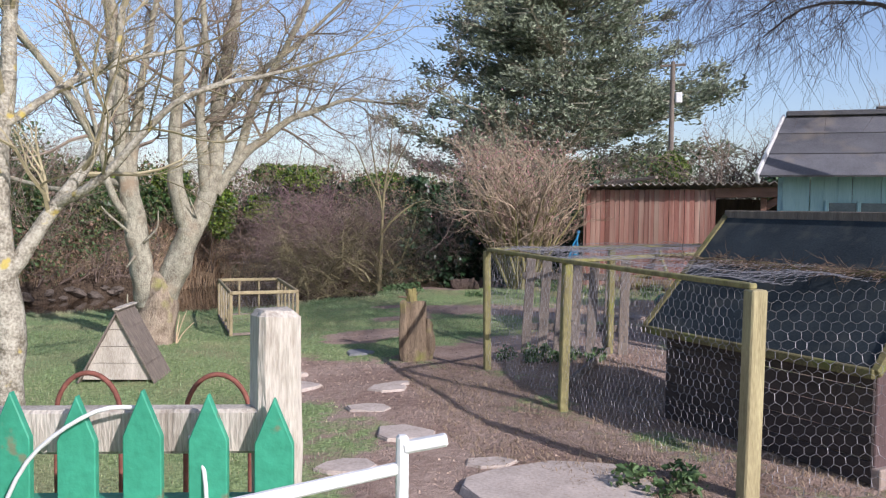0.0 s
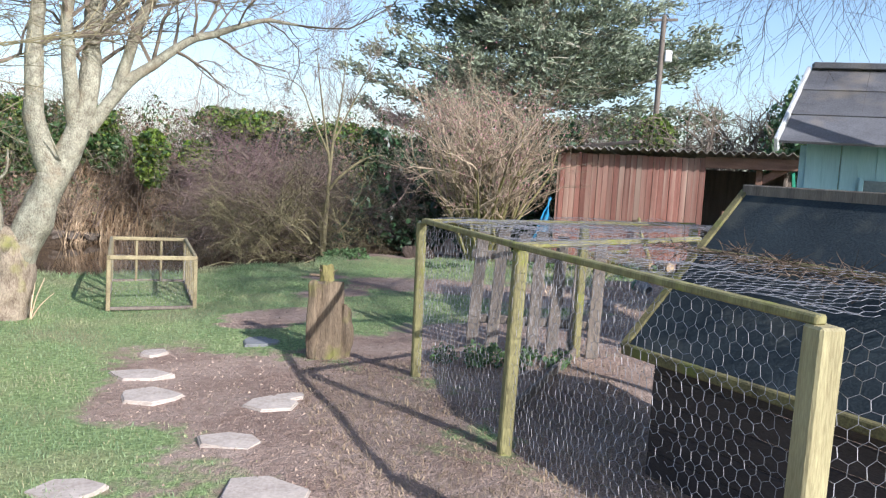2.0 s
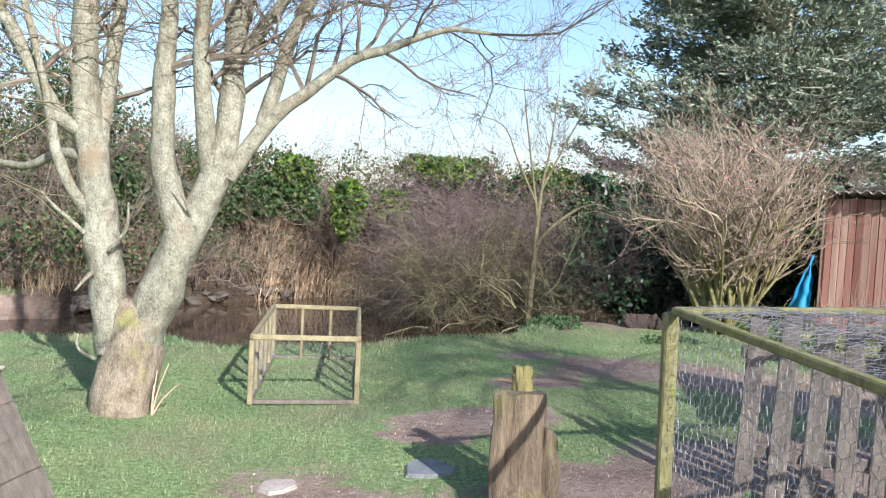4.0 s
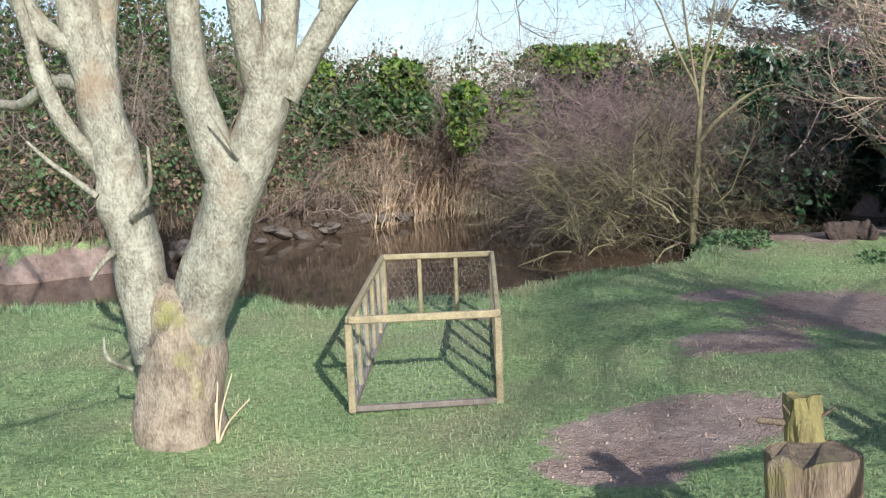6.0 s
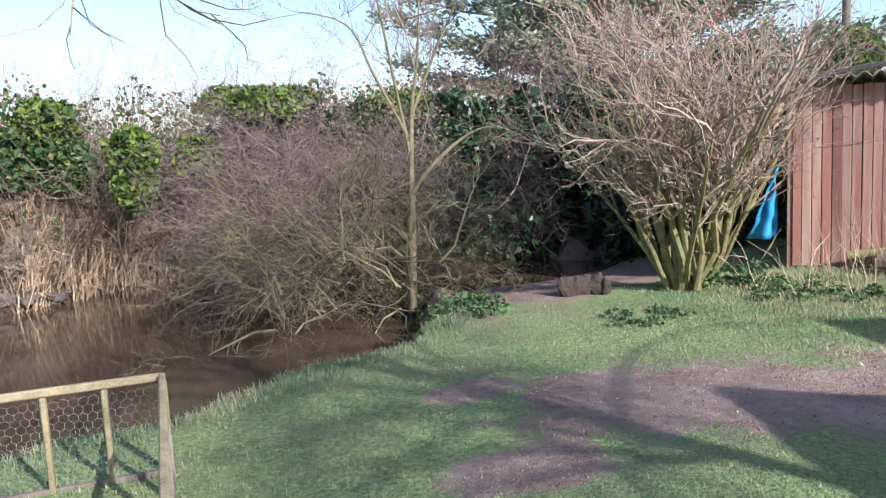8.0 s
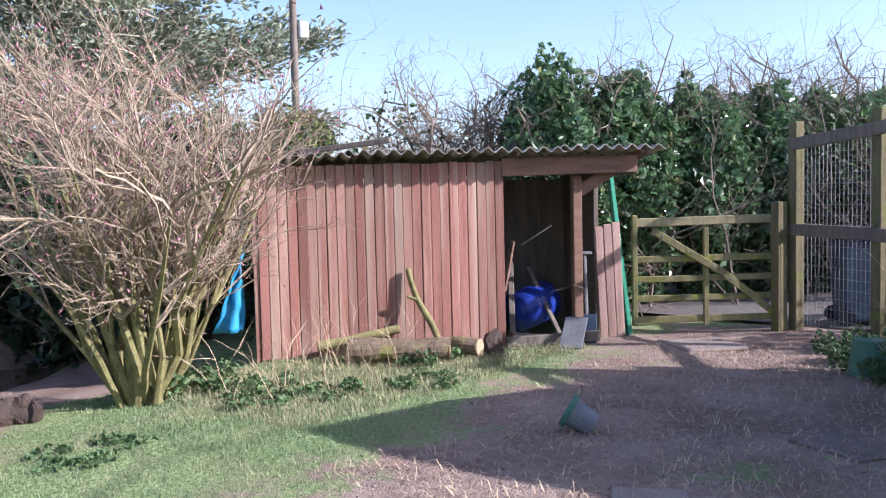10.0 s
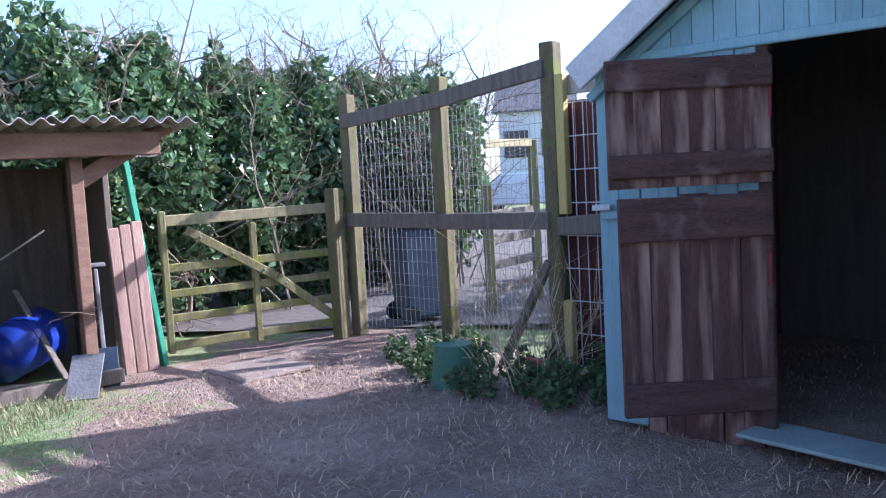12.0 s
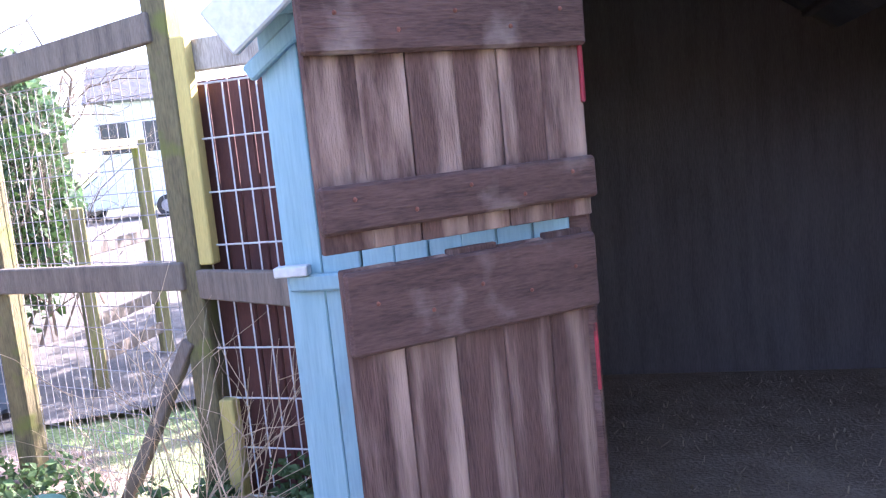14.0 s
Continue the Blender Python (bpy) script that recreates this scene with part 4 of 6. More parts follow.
# ---- stump ----
stump = thing("tree_stump", "broken rotting tree stump with moss on bare earth", "stump", pose(1.38, 5.56, 0))
v, f = [], []
tube(v, f, [Vector((-0.01 * k / 10, 0.004 * k, -0.05 + 0.059 * k)) for k in range(11)], [0.15, 0.145, 0.14, 0.132, 0.128, 0.124, 0.122, 0.12, 0.118, 0.116, 0.112], 40)
v = [p + noise.noise_vector(Vector((p.x * 7, p.y * 7, p.z * 1.6))) * 0.03 + noise.noise_vector(Vector((p.x * 30, p.y * 30, p.z * 3))) * 0.018 for p in v]
raw("trunk", v, f, STUMPWOOD, stump)
v, f = [], []
tube(v, f, [Vector((0.02 - 0.0008 * k, 0.14 + 0.007 * k, 0.3 + 0.038 * k)) for k in range(10)], [0.064, 0.062, 0.06, 0.058, 0.056, 0.055, 0.054, 0.053, 0.052, 0.046], 22)
v = [p + noise.noise_vector(p * 9) * 0.012 + noise.noise_vector(Vector((p.x * 34, p.y * 34, p.z * 8))) * 0.016 for p in v]
spike = raw("spike", v, f, STUMP_MOSS, stump)
spike["label"] = "mossy broken top"
tube_part("split", [(0.12, -0.02, -0.02), (0.13, 0, 0.18), (0.13, 0.02, 0.36)], 0.07, 0.03, STUMPWOOD, stump, sides=24, lump=0.04, steps=8, grain=0.02, smooth=False)
tube_part("slab", [(-0.09, -0.08, -0.03), (-0.1, -0.07, 0.25), (-0.11, -0.06, 0.55)], 0.045, 0.03, STUMPWOOD, stump, sides=14, lump=0.02, steps=8, grain=0.014, smooth=False)
tube_part("snag", [(0.0, 0.19, 0.56), (-0.06, 0.185, 0.57), (-0.11, 0.18, 0.575)], 0.013, 0.009, STUMPWOOD, stump, sides=8)
for a_, b_ in (((0.05, 0.18, 0.58), (0.09, 0.17, 0.62)), ((0.05, 0.18, 0.52), (0.1, 0.16, 0.52)), ((-0.03, 0.17, 0.6), (-0.05, 0.16, 0.63))):
    tube_part("splinter", [a_, b_], 0.006, 0.003, STUMPWOOD, stump, sides=5)

# ---- stepping stones and slabs ----
def flagstone(x, y, rx, ry, turn, material, label, seed, h=0.016):
    r = random.Random(seed)
    bm = bmesh.new()
    n = r.choice((6, 7, 8)) if rx < 0.4 else 17
    ring = []
    for i in range(n):
        a = 2 * math.pi * (i + r.uniform(-0.25, 0.25)) / n
        k = r.uniform(0.78, 1.12) if rx < 0.4 else r.uniform(0.9, 1.08)
        ring.append((rx * k * math.cos(a), ry * k * math.sin(a)))
    lo = [bm.verts.new((px * 1.03, py * 1.03, -0.03)) for px, py in ring]
    hi = [bm.verts.new((px, py, h + r.uniform(-0.004, 0.004))) for px, py in ring]
    bm.faces.new(hi)
    for i in range(n):
        bm.faces.new((lo[i], lo[(i + 1) % n], hi[(i + 1) % n], hi[i]))
    bmesh.ops.bevel(bm, geom=[e for e in bm.edges if all(v in hi for v in e.verts)], offset=0.008, segments=2, affect="EDGES")
    ob = part("stepping_stone", bm, material)
    ob.matrix_world = pose(x, y, ground_z(x, y), 0, 0, turn)
    return tagged(ob, label, "paving stone", "stepping stones")


for k, (x, y, rx, ry, tn) in enumerate(((0.19, 5.63, 0.1, 0.12, 0), (0.14, 4.99, 0.2, 0.13, 0), (0.25, 4.5, 0.19, 0.16, 8), (0.92, 4.28, 0.16, 0.15, 10), (1.02, 4.4, 0.13, 0.08, 30), (0.71, 3.65, 0.17, 0.14, -10),
                                       (0.82, 3.0, 0.22, 0.21, 5), (0.04, 3.12, 0.17, 0.14, 20), (0.4, 2.4, 0.18, 0.14, 0), (1.2, 2.35, 0.16, 0.12, 0))):
    flagstone(x, y, rx, ry, tn, SLAB, "pale irregular stepping stone sunk in earth", 40 + k)
flagstone(0.95, 6.06, 0.17, 0.2, 20, SLAB_GREY, "dark grey flat stone lying on grass", 61)
flagstone(1.45, 1.85, 0.52, 0.4, 0, SLAB, "large pale worn slab at the path edge", 62)



# ---- trees ----
def tree(name, label, limbs, seed, bark, twig_material, depth=3, kids=5, twig_len=1.2, up=0.12, spread=0.7, every=3, twig_from=0.0, foot=None, bend=0.45):
    """A bare tree from its main limbs: each limb is (points, base radius, end radius)."""
    t = thing(name, label, "tree")
    tw = Twigs(seed)
    for k, (pts, r0, r1) in enumerate(limbs):
        tube_part("trunk" if k == 0 else "limb", pts, r0, r1, (foot or bark) if k == 0 else bark, t, sides=20 if r0 > 0.1 else 10, lump=min(0.035, r0 * 0.2), steps=8, grain=(0.022 if k == 0 else 0.012) if r0 > 0.1 else 0.004)
        line = curve_pts(pts, 5)
        n = len(line)
        if k == 0:
            continue
        for i in range(n // 3, n, every):
            if line[i].z < twig_from:
                continue
            d = (line[min(i + 1, n - 1)] - line[max(i - 1, 0)]).normalized()
            rad = r0 + (r1 - r0) * i / n
            for _ in range(2):
                side = Vector((tw.r.gauss(0, 1), tw.r.gauss(0, 1), tw.r.gauss(0, 0.6)))
                side -= side.project(d)
                tw.grow(line[i], d * 0.7 + side.normalized() * 0.8, twig_len * tw.r.uniform(0.7, 1.3), min(rad * 0.4, 0.02), depth - 1, kids, spread, up, bend)
        if r1 > 0.06:
            continue
        tw.grow(line[-1], line[-1] - line[-2], twig_len * 1.4, r1, depth - 1, kids, spread, up, bend)
    # no twig hangs below head height away from the trunk
    tw.f = [q for q in tw.f if not (tw.v[q[0]][0] > 1.3 and tw.v[q[0]][2] < 2.2)]
    tw.make("twigs", twig_material, t)
    return t


TX, TY = -1.05, 6.92
tree("ash_tree", "twin-trunked bare tree with pale lichened bark", [
    ([(TX - 0.04, TY, -0.12), (TX - 0.02, TY, 0.1), (TX + 0.02, TY, 0.4), (TX + 0.03, TY, 0.6)], 0.23, 0.165),
    ([(TX - 0.06, TY, 0.4), (TX - 0.16, TY, 0.8), (TX - 0.22, TY + 0.02, 1.3), (TX - 0.33, TY + 0.03, 1.9), (TX - 0.36, TY, 2.6), (TX - 0.45, TY - 0.1, 3.6), (TX - 0.6, TY, 4.6)], 0.145, 0.04),
    ([(TX + 0.05, TY, 0.42), (TX + 0.2, TY, 0.8), (TX + 0.33, TY, 1.15)], 0.145, 0.115),
    ([(TX + 0.34, TY, 1.15), (TX + 0.2, TY - 0.03, 1.6), (TX + 0.19, TY - 0.05, 2.2), (TX + 0.24, TY - 0.1, 3.0), (TX + 0.2, TY, 4.2)], 0.1, 0.03),
    ([(TX + 0.29, TY, 1.02), (TX + 0.46, TY + 0.02, 1.4), (TX + 0.58, TY + 0.05, 1.9), (TX + 0.62, TY + 0.1, 2.6), (TX + 0.8, TY + 0.2, 3.6), (TX + 0.9, TY, 4.8)], 0.115, 0.035),
    ([(TX + 0.58, TY + 0.05, 1.55), (TX + 0.84, TY + 0.08, 1.93), (TX + 1.06, TY + 0.08, 2.12), (TX + 1.34, TY + 0.08, 2.34), (TX + 1.6, TY + 0.08, 2.44), (TX + 1.96, TY + 0.1, 2.58), (TX + 2.25, TY + 0.1, 2.57)], 0.06, 0.012),
    ([(TX - 0.3, TY, 1.6), (TX - 0.5, TY + 0.1, 1.66), (TX - 0.9, TY + 0.3, 1.56), (TX - 1.6, TY + 0.8, 1.7), (TX - 2.4, TY + 1.0, 2.0)], 0.04, 0.015),
    ([(TX + 0.8, TY + 0.08, 1.9), (TX + 0.95, TY + 0.05, 2.43), (TX + 1.1, TY, 2.72), (TX + 1.5, TY - 0.3, 3.5), (TX + 1.7, TY - 0.4, 4.4)], 0.055, 0.02),
    ([(TX - 0.33, TY, 1.8), (TX - 0.5, TY - 0.05, 1.92), (TX - 0.82, TY - 0.1, 2.5), (TX - 1.3, TY - 0.3, 3.2), (TX - 1.8, TY - 0.3, 4.2)], 0.06, 0.02),
    ([(TX - 0.27, TY, 1.45), (TX - 0.24, TY + 0.1, 2.0), (TX - 0.15, TY + 0.1, 2.65), (TX - 0.02, TY + 0.2, 3.5)], 0.07, 0.025),
    ([(TX + 0.5, TY + 0.02, 1.5), (TX + 0.46, TY - 0.08, 1.9), (TX + 0.44, TY - 0.15, 2.4), (TX + 0.5, TY - 0.2, 3.0), (TX + 0.4, TY - 0.2, 4.0)], 0.07, 0.025),
    ([(TX - 0.24, TY, 1.2), (TX - 0.38, TY - 0.08, 1.45), (TX - 0.47, TY - 0.1, 1.7), (TX - 0.52, TY - 0.12, 2.0), (TX - 0.75, TY - 0.2, 3.0)], 0.045, 0.018),
    ([(TX + 0.62, TY + 0.1, 2.3), (TX + 0.95, TY + 0.05, 2.75), (TX + 1.4, TY - 0.1, 3.1), (TX + 2.0, TY - 0.1, 3.7)], 0.045, 0.012),
], 11, BARK, TWIG, depth=3, kids=7, twig_len=0.85, twig_from=1.95, every=3, foot=BARK_MOSS, bend=0.9)
stubs = thing("branch_stub", "broken grey branch stubs on the twin trunk", "branch")
for pts, r_ in ((((TX - 0.26, TY - 0.1, 1.15), (TX - 0.42, TY - 0.16, 1.3), (TX - 0.5, TY - 0.2, 1.4)), 0.025), (((TX - 0.1, TY - 0.12, 1.05), (TX + 0.02, TY - 0.16, 1.2), (TX + 0.03, TY - 0.17, 1.36)), 0.024),
                (((TX - 0.2, TY - 0.13, 0.9), (TX - 0.22, TY - 0.2, 0.86), (TX - 0.26, TY - 0.22, 0.8)), 0.03), (((TX + 0.4, TY - 0.1, 1.3), (TX + 0.33, TY - 0.2, 1.5)), 0.02),
                (((TX - 0.18, TY - 0.1, 0.35), (TX - 0.26, TY - 0.16, 0.42), (TX - 0.27, TY - 0.17, 0.52)), 0.022)):
    tube_part("stub", pts, r_ * 0.62, r_ * 0.25, BARK, stubs, lump=0.008)
sprout = thing("sprout", "thin pale yellow shoots growing beside the trunk", "sprout")
for dx, h in ((0.02, 0.3), (0.09, 0.34), (0.16, 0.22), (0.0, 0.2)):
    tube_part("shoot", [(-0.86, 6.83, -0.02), (-0.85 + dx * 0.4, 6.81, h * 0.5), (-0.84 + dx, 6.8, h)], 0.006, 0.003, STRAW, sprout, sides=5)
LX, LY = -1.62, 3.6
tree("young_tree", "slim bare tree with white and yellow lichen on bark", [
    ([(LX, LY, -0.05), (LX + 0.02, LY, 0.6), (LX - 0.02, LY, 1.1)], 0.1, 0.085),
    ([(LX - 0.02, LY, 1.0), (LX - 0.03, LY, 1.6), (LX + 0.03, LY + 0.05, 2.4), (LX + 0.1, LY, 3.4)], 0.085, 0.03),
    ([(LX + 0.0, LY, 0.95), (LX + 0.25, LY + 0.05, 1.35), (LX + 0.55, LY + 0.1, 1.85), (LX + 0.7, LY + 0.1, 2.7)], 0.06, 0.02),
    ([(LX + 0.3, LY + 0.05, 1.42), (LX + 0.6, LY - 0.1, 1.6), (LX + 1.1, LY - 0.2, 2.1), (LX + 1.7, LY - 0.1, 2.3)], 0.035, 0.012),
    ([(LX, LY, 1.9), (LX + 0.5, LY + 0.2, 2.3), (LX + 1.1, LY + 0.3, 2.5)], 0.03, 0.01),
], 12, BARK_PALE, TWIG_PALE, depth=3, kids=5, twig_len=0.8)


def shrub(name, label, x, y, stems, height, out, seed, stem_mat, twig_mat, z0=0.0, depth=3, kids=5, up=0.1, buds=None, spread=0.55, base=0.25, r0=0.03):
    t = thing(name, label, "shrub")
    a, b = Twigs(seed), Twigs(seed + 1)
    r = a.r
    for i in range(stems):
        ang = 2 * math.pi * i / stems + r.uniform(-0.3, 0.3)
        lean = r.uniform(0.1, 1.0) * out
        p = Vector((x + base * r.uniform(0.2, 1) * math.cos(ang), y + base * r.uniform(0.2, 1) * math.sin(ang), z0))
        pts = [p]
        d = Vector((lean * math.cos(ang), lean * math.sin(ang), 1)).normalized()
        ln = height * r.uniform(0.55, 0.8)
        for k in range(5):
            d = (d + Vector((r.gauss(0, 0.2), r.gauss(0, 0.2), up * (0.9 if k < 3 else 0.1)))).normalized()
            pts.append(pts[-1] + d * ln / 5)
        rad = r0 * r.uniform(0.7, 1.3)
        sv, sf = [], []
        tube(sv, sf, pts, [rad * (1 - 0.14 * k) for k in range(6)], 6)
        raw("stem", sv, sf, stem_mat, t)
        for k in range(2, 6):
            for _ in range(2):
                side = Vector((r.gauss(0, 1), r.gauss(0, 1), r.gauss(0, 0.5)))
                b.grow(pts[k], d + side.normalized() * 0.8, height * 0.24 * r.uniform(0.6, 1.4), rad * 0.42, depth - 1, kids, spread, up, 0.75)
    b.make("twigs", twig_mat, t)
    if buds:
        v, f = [], []
        for p, d in b.tips[::3]:
            s = 0.013
            i = len(v)
            v += [p + Vector((s, 0, 0)), p + Vector((-s / 2, s, 0)), p + Vector((-s / 2, -s, 0)), p + d * s * 2.5]
            f += [(i, i + 1, i + 3), (i + 1, i + 2, i + 3), (i + 2, i, i + 3)]
        raw("buds", v, f, buds, t)
    return t


shrub("budding_shrub", "large multi-stemmed bare shrub with mossy stems and pink buds", 4.5, 11.98, 36, 2.85, 0.9, 21, MOSSY_STEM, TWIG_TAN, buds=BUD, kids=4, base=0.2, r0=0.032, spread=0.7, up=0.2, depth=3)


def tangle(name, label, x, y, z, rad, count, seed, material, parent=None):
    """A low thicket of arching, drooping branches."""
    t = thing(name, label, "thicket", kind="stuff")
    a = Twigs(seed)
    r = a.r
    for i in range(int(count * 1.5)):
        ang = r.uniform(0.35, 1.2) * math.pi if r.random() < 0.75 else r.uniform(-0.3, 0.35) * math.pi
        p = Vector((x + r.gauss(0, 0.4), y + r.gauss(0, 0.4), z + r.uniform(0, 0.6)))
        d = Vector((math.cos(ang), math.sin(ang), r.uniform(0.3, 1.5)))
        a = Twigs(seed * 100 + i)
        a.grow(p, d, rad * r.uniform(0.6, 1.2), r.uniform(0.006, 0.016), 2, 9, 0.9, -0.2, 1.0, 0.5)
        a.make("branch", material, t)
    return t


tangle("bramble_thicket", "tangled grey bare thicket hanging over the stream", 1.45, 14.2, -0.25, 1.65, 56, 31, TWIG_DARK)
tangle("bramble_thicket", "mossy bare thicket at the water edge", 2.0, 13.55, -0.25, 1.2, 32, 33, MOSSY_DARK)
tangle("bramble_thicket", "purple-brown bare thicket over the stream", 1.5, 14.9, 0.4, 1.4, 30, 35, TWIG_PURPLE)
tangle("bramble_thicket", "low tangled mossy branches trailing in the water", 1.0, 13.75, -0.35, 1.15, 26, 36, MOSSY_DARK)
tangle("bramble_thicket", "brown tangled bushes under the sapling", 2.3, 14.2, 0.1, 1.3, 34, 38, TWIG_DARK)
tree("sapling", "thin bare sapling growing through the thicket", [
    ([(2.24, 13.5, -0.3), (2.26, 13.5, 0.2), (2.28, 13.5, 0.7)], 0.045, 0.04),
    ([(2.28, 13.5, 0.6), (2.3, 13.5, 1.2), (2.34, 13.5, 1.77), (2.42, 13.5, 2.3), (2.5, 13.6, 3.1)], 0.036, 0.006),
    ([(2.3, 13.5, 1.3), (2.2, 13.5, 1.9), (2.06, 13.5, 2.74), (2.0, 13.5, 3.2)], 0.022, 0.005),
    ([(2.33, 13.5, 1.7), (2.6, 13.55, 2.3), (2.89, 13.5, 2.9)], 0.02, 0.005),
    ([(2.28, 13.5, 1.5), (1.98, 13.5, 2.1), (1.73, 13.5, 2.6), (1.2, 13.5, 2.75)], 0.018, 0.004),
    ([(2.28, 13.5, 0.9), (2.5, 13.4, 1.2), (2.9, 13.4, 1.5), (3.2, 13.5, 1.55)], 0.028, 0.008)], 37, MOSSY_DARK, TWIG, depth=3, kids=6, twig_len=0.6, up=0.3, spread=0.5, every=2)


def hedge(name, label, blobs, seed, leaf=None, leaf_count=6000, leaf_size=0.09, stems=120, stem_mat=None, twig_len=1.3, base_z=0.0, bend=0.4, thick=1.0, extra=()):
    """A hedge: upright tangled stems, with leaves where it is ivied."""
    t = thing(name, label, "hedge", kind="stuff")
    a = Twigs(seed)
    r = a.r
    for i in range(stems):
        c, rad = r.choice(blobs)
        p = Vector((c[0] + r.uniform(-1, 1) * rad[0], c[1] + r.uniform(-1, 1) * rad[1], base_z))
        top = c[2] + rad[2] * r.uniform(0.5, 1.05)
        a.grow(p, (r.gauss(0, 0.25), r.gauss(0, 0.25), 1), (top - base_z) * r.uniform(0.75, 1.0), r.uniform(0.008, 0.022) * thick, 2, 7, 0.85, 0.06, bend, 0.42, start=0.15)
    a.make("stems", stem_mat or BRAMBLE, t)
    if leaf:
        leaf_cloud("leaves", blobs, leaf_count, leaf_size, leaf, t, seed)
    for k, (m_, n, size) in enumerate(extra):
        leaf_cloud("leaves", blobs, n, size, m_, t, seed + 500 + k)
    return t


hedge("hedge", "brown bramble bank behind the stream", [((-6 + 1.3 * i, 17.6 + 0.35 * math.sin(i * 1.7) + 0.1 * i, 1.1), (1.0, 1.1, 1.35)) for i in range(9)], 41, IVY, 7000, 0.06, 330, TWIG_DARK, base_z=0.1, bend=1.2, extra=((DEAD_LEAF, 15000, 0.045), (OLIVE_LEAF, 9000, 0.05)))
hedge("hedge", "tall bare purple-brown hedge in the distance", [((-8 + 2.2 * i, 21.5 + 0.5 * math.sin(i), 2.2), (1.5, 1.0, 1.1 + 0.35 * math.sin(i * 2.1))) for i in range(10)], 43, None, 0, 0, 420, TWIG_PURPLE, bend=0.7, thick=0.7)
hedge("ivy_hedge", "dark ivy-covered hedge beside the stream", [((-8.5, 13.5, 1.5), (1.4, 1.2, 1.6)), ((-6.8, 14.6, 1.6), (1.2, 1.0, 1.6)), ((-5.2, 15.8, 1.7), (1.2, 1.0, 1.5)), ((-3.9, 16.6, 1.5), (1.0, 0.9, 1.0)), ((-2.4, 17.2, 1.5), (0.9, 0.6, 0.75)), ((-10, 12, 1.8), (1.5, 1.5, 1.8)), ((-5.4, 15.6, 2.7), (0.55, 0.55, 1.0))], 45, IVY, 13000, 0.07, 240, TWIG, bend=1.0, extra=((OLIVE_LEAF, 8000, 0.055), (DEAD_LEAF, 8000, 0.045)))
hedge("ivy_hedge", "bright green ivy clump in the hedge", [((-0.72, 16.35, 1.3), (0.33, 0.28, 0.5)), ((-0.75, 16.3, 1.0), (0.25, 0.25, 0.3)), ((0.04, 16.6, 1.35), (0.3, 0.3, 0.3)), ((0.9, 20.2, 2.2), (1.1, 0.6, 0.3)), ((3.2, 18.6, 1.9), (0.8, 0.5, 0.35)), ((-3.3, 17.0, 1.9), (0.45, 0.4, 0.35)), ((9.6, 16.2, 2.4), (0.5, 0.4, 0.4)), ((-1.75, 16.7, 1.85), (0.4, 0.35, 0.35)), ((0.9, 17.0, 2.0), (0.5, 0.4, 0.25))], 47, IVY_LIGHT, 10000, 0.075, 14, extra=((IVY, 5000, 0.075), (OLIVE_LEAF, 3000, 0.06)))
hedge("hedge", "tan bare twigs and dry stalks on the far bank", [((-2.6, 16.5, 0.5), (0.8, 0.5, 0.55)), ((-1.4, 17.2, 0.55), (0.8, 0.5, 0.65)), ((-0.2, 17.8, 0.7), (0.9, 0.5, 0.8)), ((0.9, 18.1, 0.8), (0.9, 0.5, 0.9)), ((-3.6, 15.7, 0.4), (0.8, 0.5, 0.5))], 46, None, 0, 0, 210, TWIG_TAN, base_z=-0.1, bend=1.3, thick=0.6, extra=((DEAD_LEAF, 5000, 0.04),))
hedge("hedge", "tall dark bare trees at the end of the hedge", [((-6.6, 16.6, 2.7), (1.2, 0.9, 1.3)), ((-5.0, 17.3, 2.3), (1.0, 0.8, 0.9)), ((-8.4, 15.2, 2.8), (1.2, 1.0, 1.5))], 44, IVY, 3000, 0.06, 200, TWIG_DARK, base_z=0.3, bend=0.9, extra=((DEAD_LEAF, 2500, 0.045),))
hedge("ivy_hedge", "dark green ivy hanging in the hedge over the stream", [((-2.3, 16.5, 1.4), (0.5, 0.35, 0.45)), ((-3.0, 16.2, 1.2), (0.5, 0.35, 0.5)), ((-1.5, 16.5, 1.3), (0.35, 0.3, 0.4)), ((-4.4, 15.3, 1.3), (0.5, 0.4, 0.6)), ((0.5, 17.2, 1.4), (0.5, 0.35, 0.35))], 48, IVY, 6500, 0.075, 10, extra=((OLIVE_LEAF, 2500, 0.06),))
hedge("laurel_hedge", "dark evergreen laurel hedge in shade behind the stream", [((2.6, 18.6, 0.8), (1.4, 0.9, 1.2)), ((4.4, 18.0, 0.8), (1.4, 0.9, 1.3)), ((6.1, 16.7, 0.8), (1.3, 1.0, 1.4)), ((7.0, 15.3, 0.9), (0.9, 0.9, 1.4)), ((1.2, 19.0, 1.0), (1.2, 0.9, 1.1)), ((5.4, 15.9, 1.4), (0.9, 0.6, 0.7)), ((2.9, 17.6, 0.3), (1.0, 0.6, 0.8)), ((4.6, 17.0, 0.3), (1.0, 0.6, 0.8)), ((5.9, 15.7, 0.4), (0.7, 0.7, 0.8)), ((6.2, 14.6, 0.5), (0.5, 0.6, 0.8))], 49, LAUREL, 60000, 0.12, 14)
hedge("hedge", "bare hedge with ivy behind the red shed", [((7.0 + 1.25 * i, 15.6 - 0.75 * i, 1.5), (0.9, 0.8, 1.3)) for i in range(7)], 51, IVY, 4500, 0.06, 230, TWIG_DARK, thick=1.3, bend=1.1, extra=((DEAD_LEAF, 5000, 0.04), (OLIVE_LEAF, 3500, 0.05)))
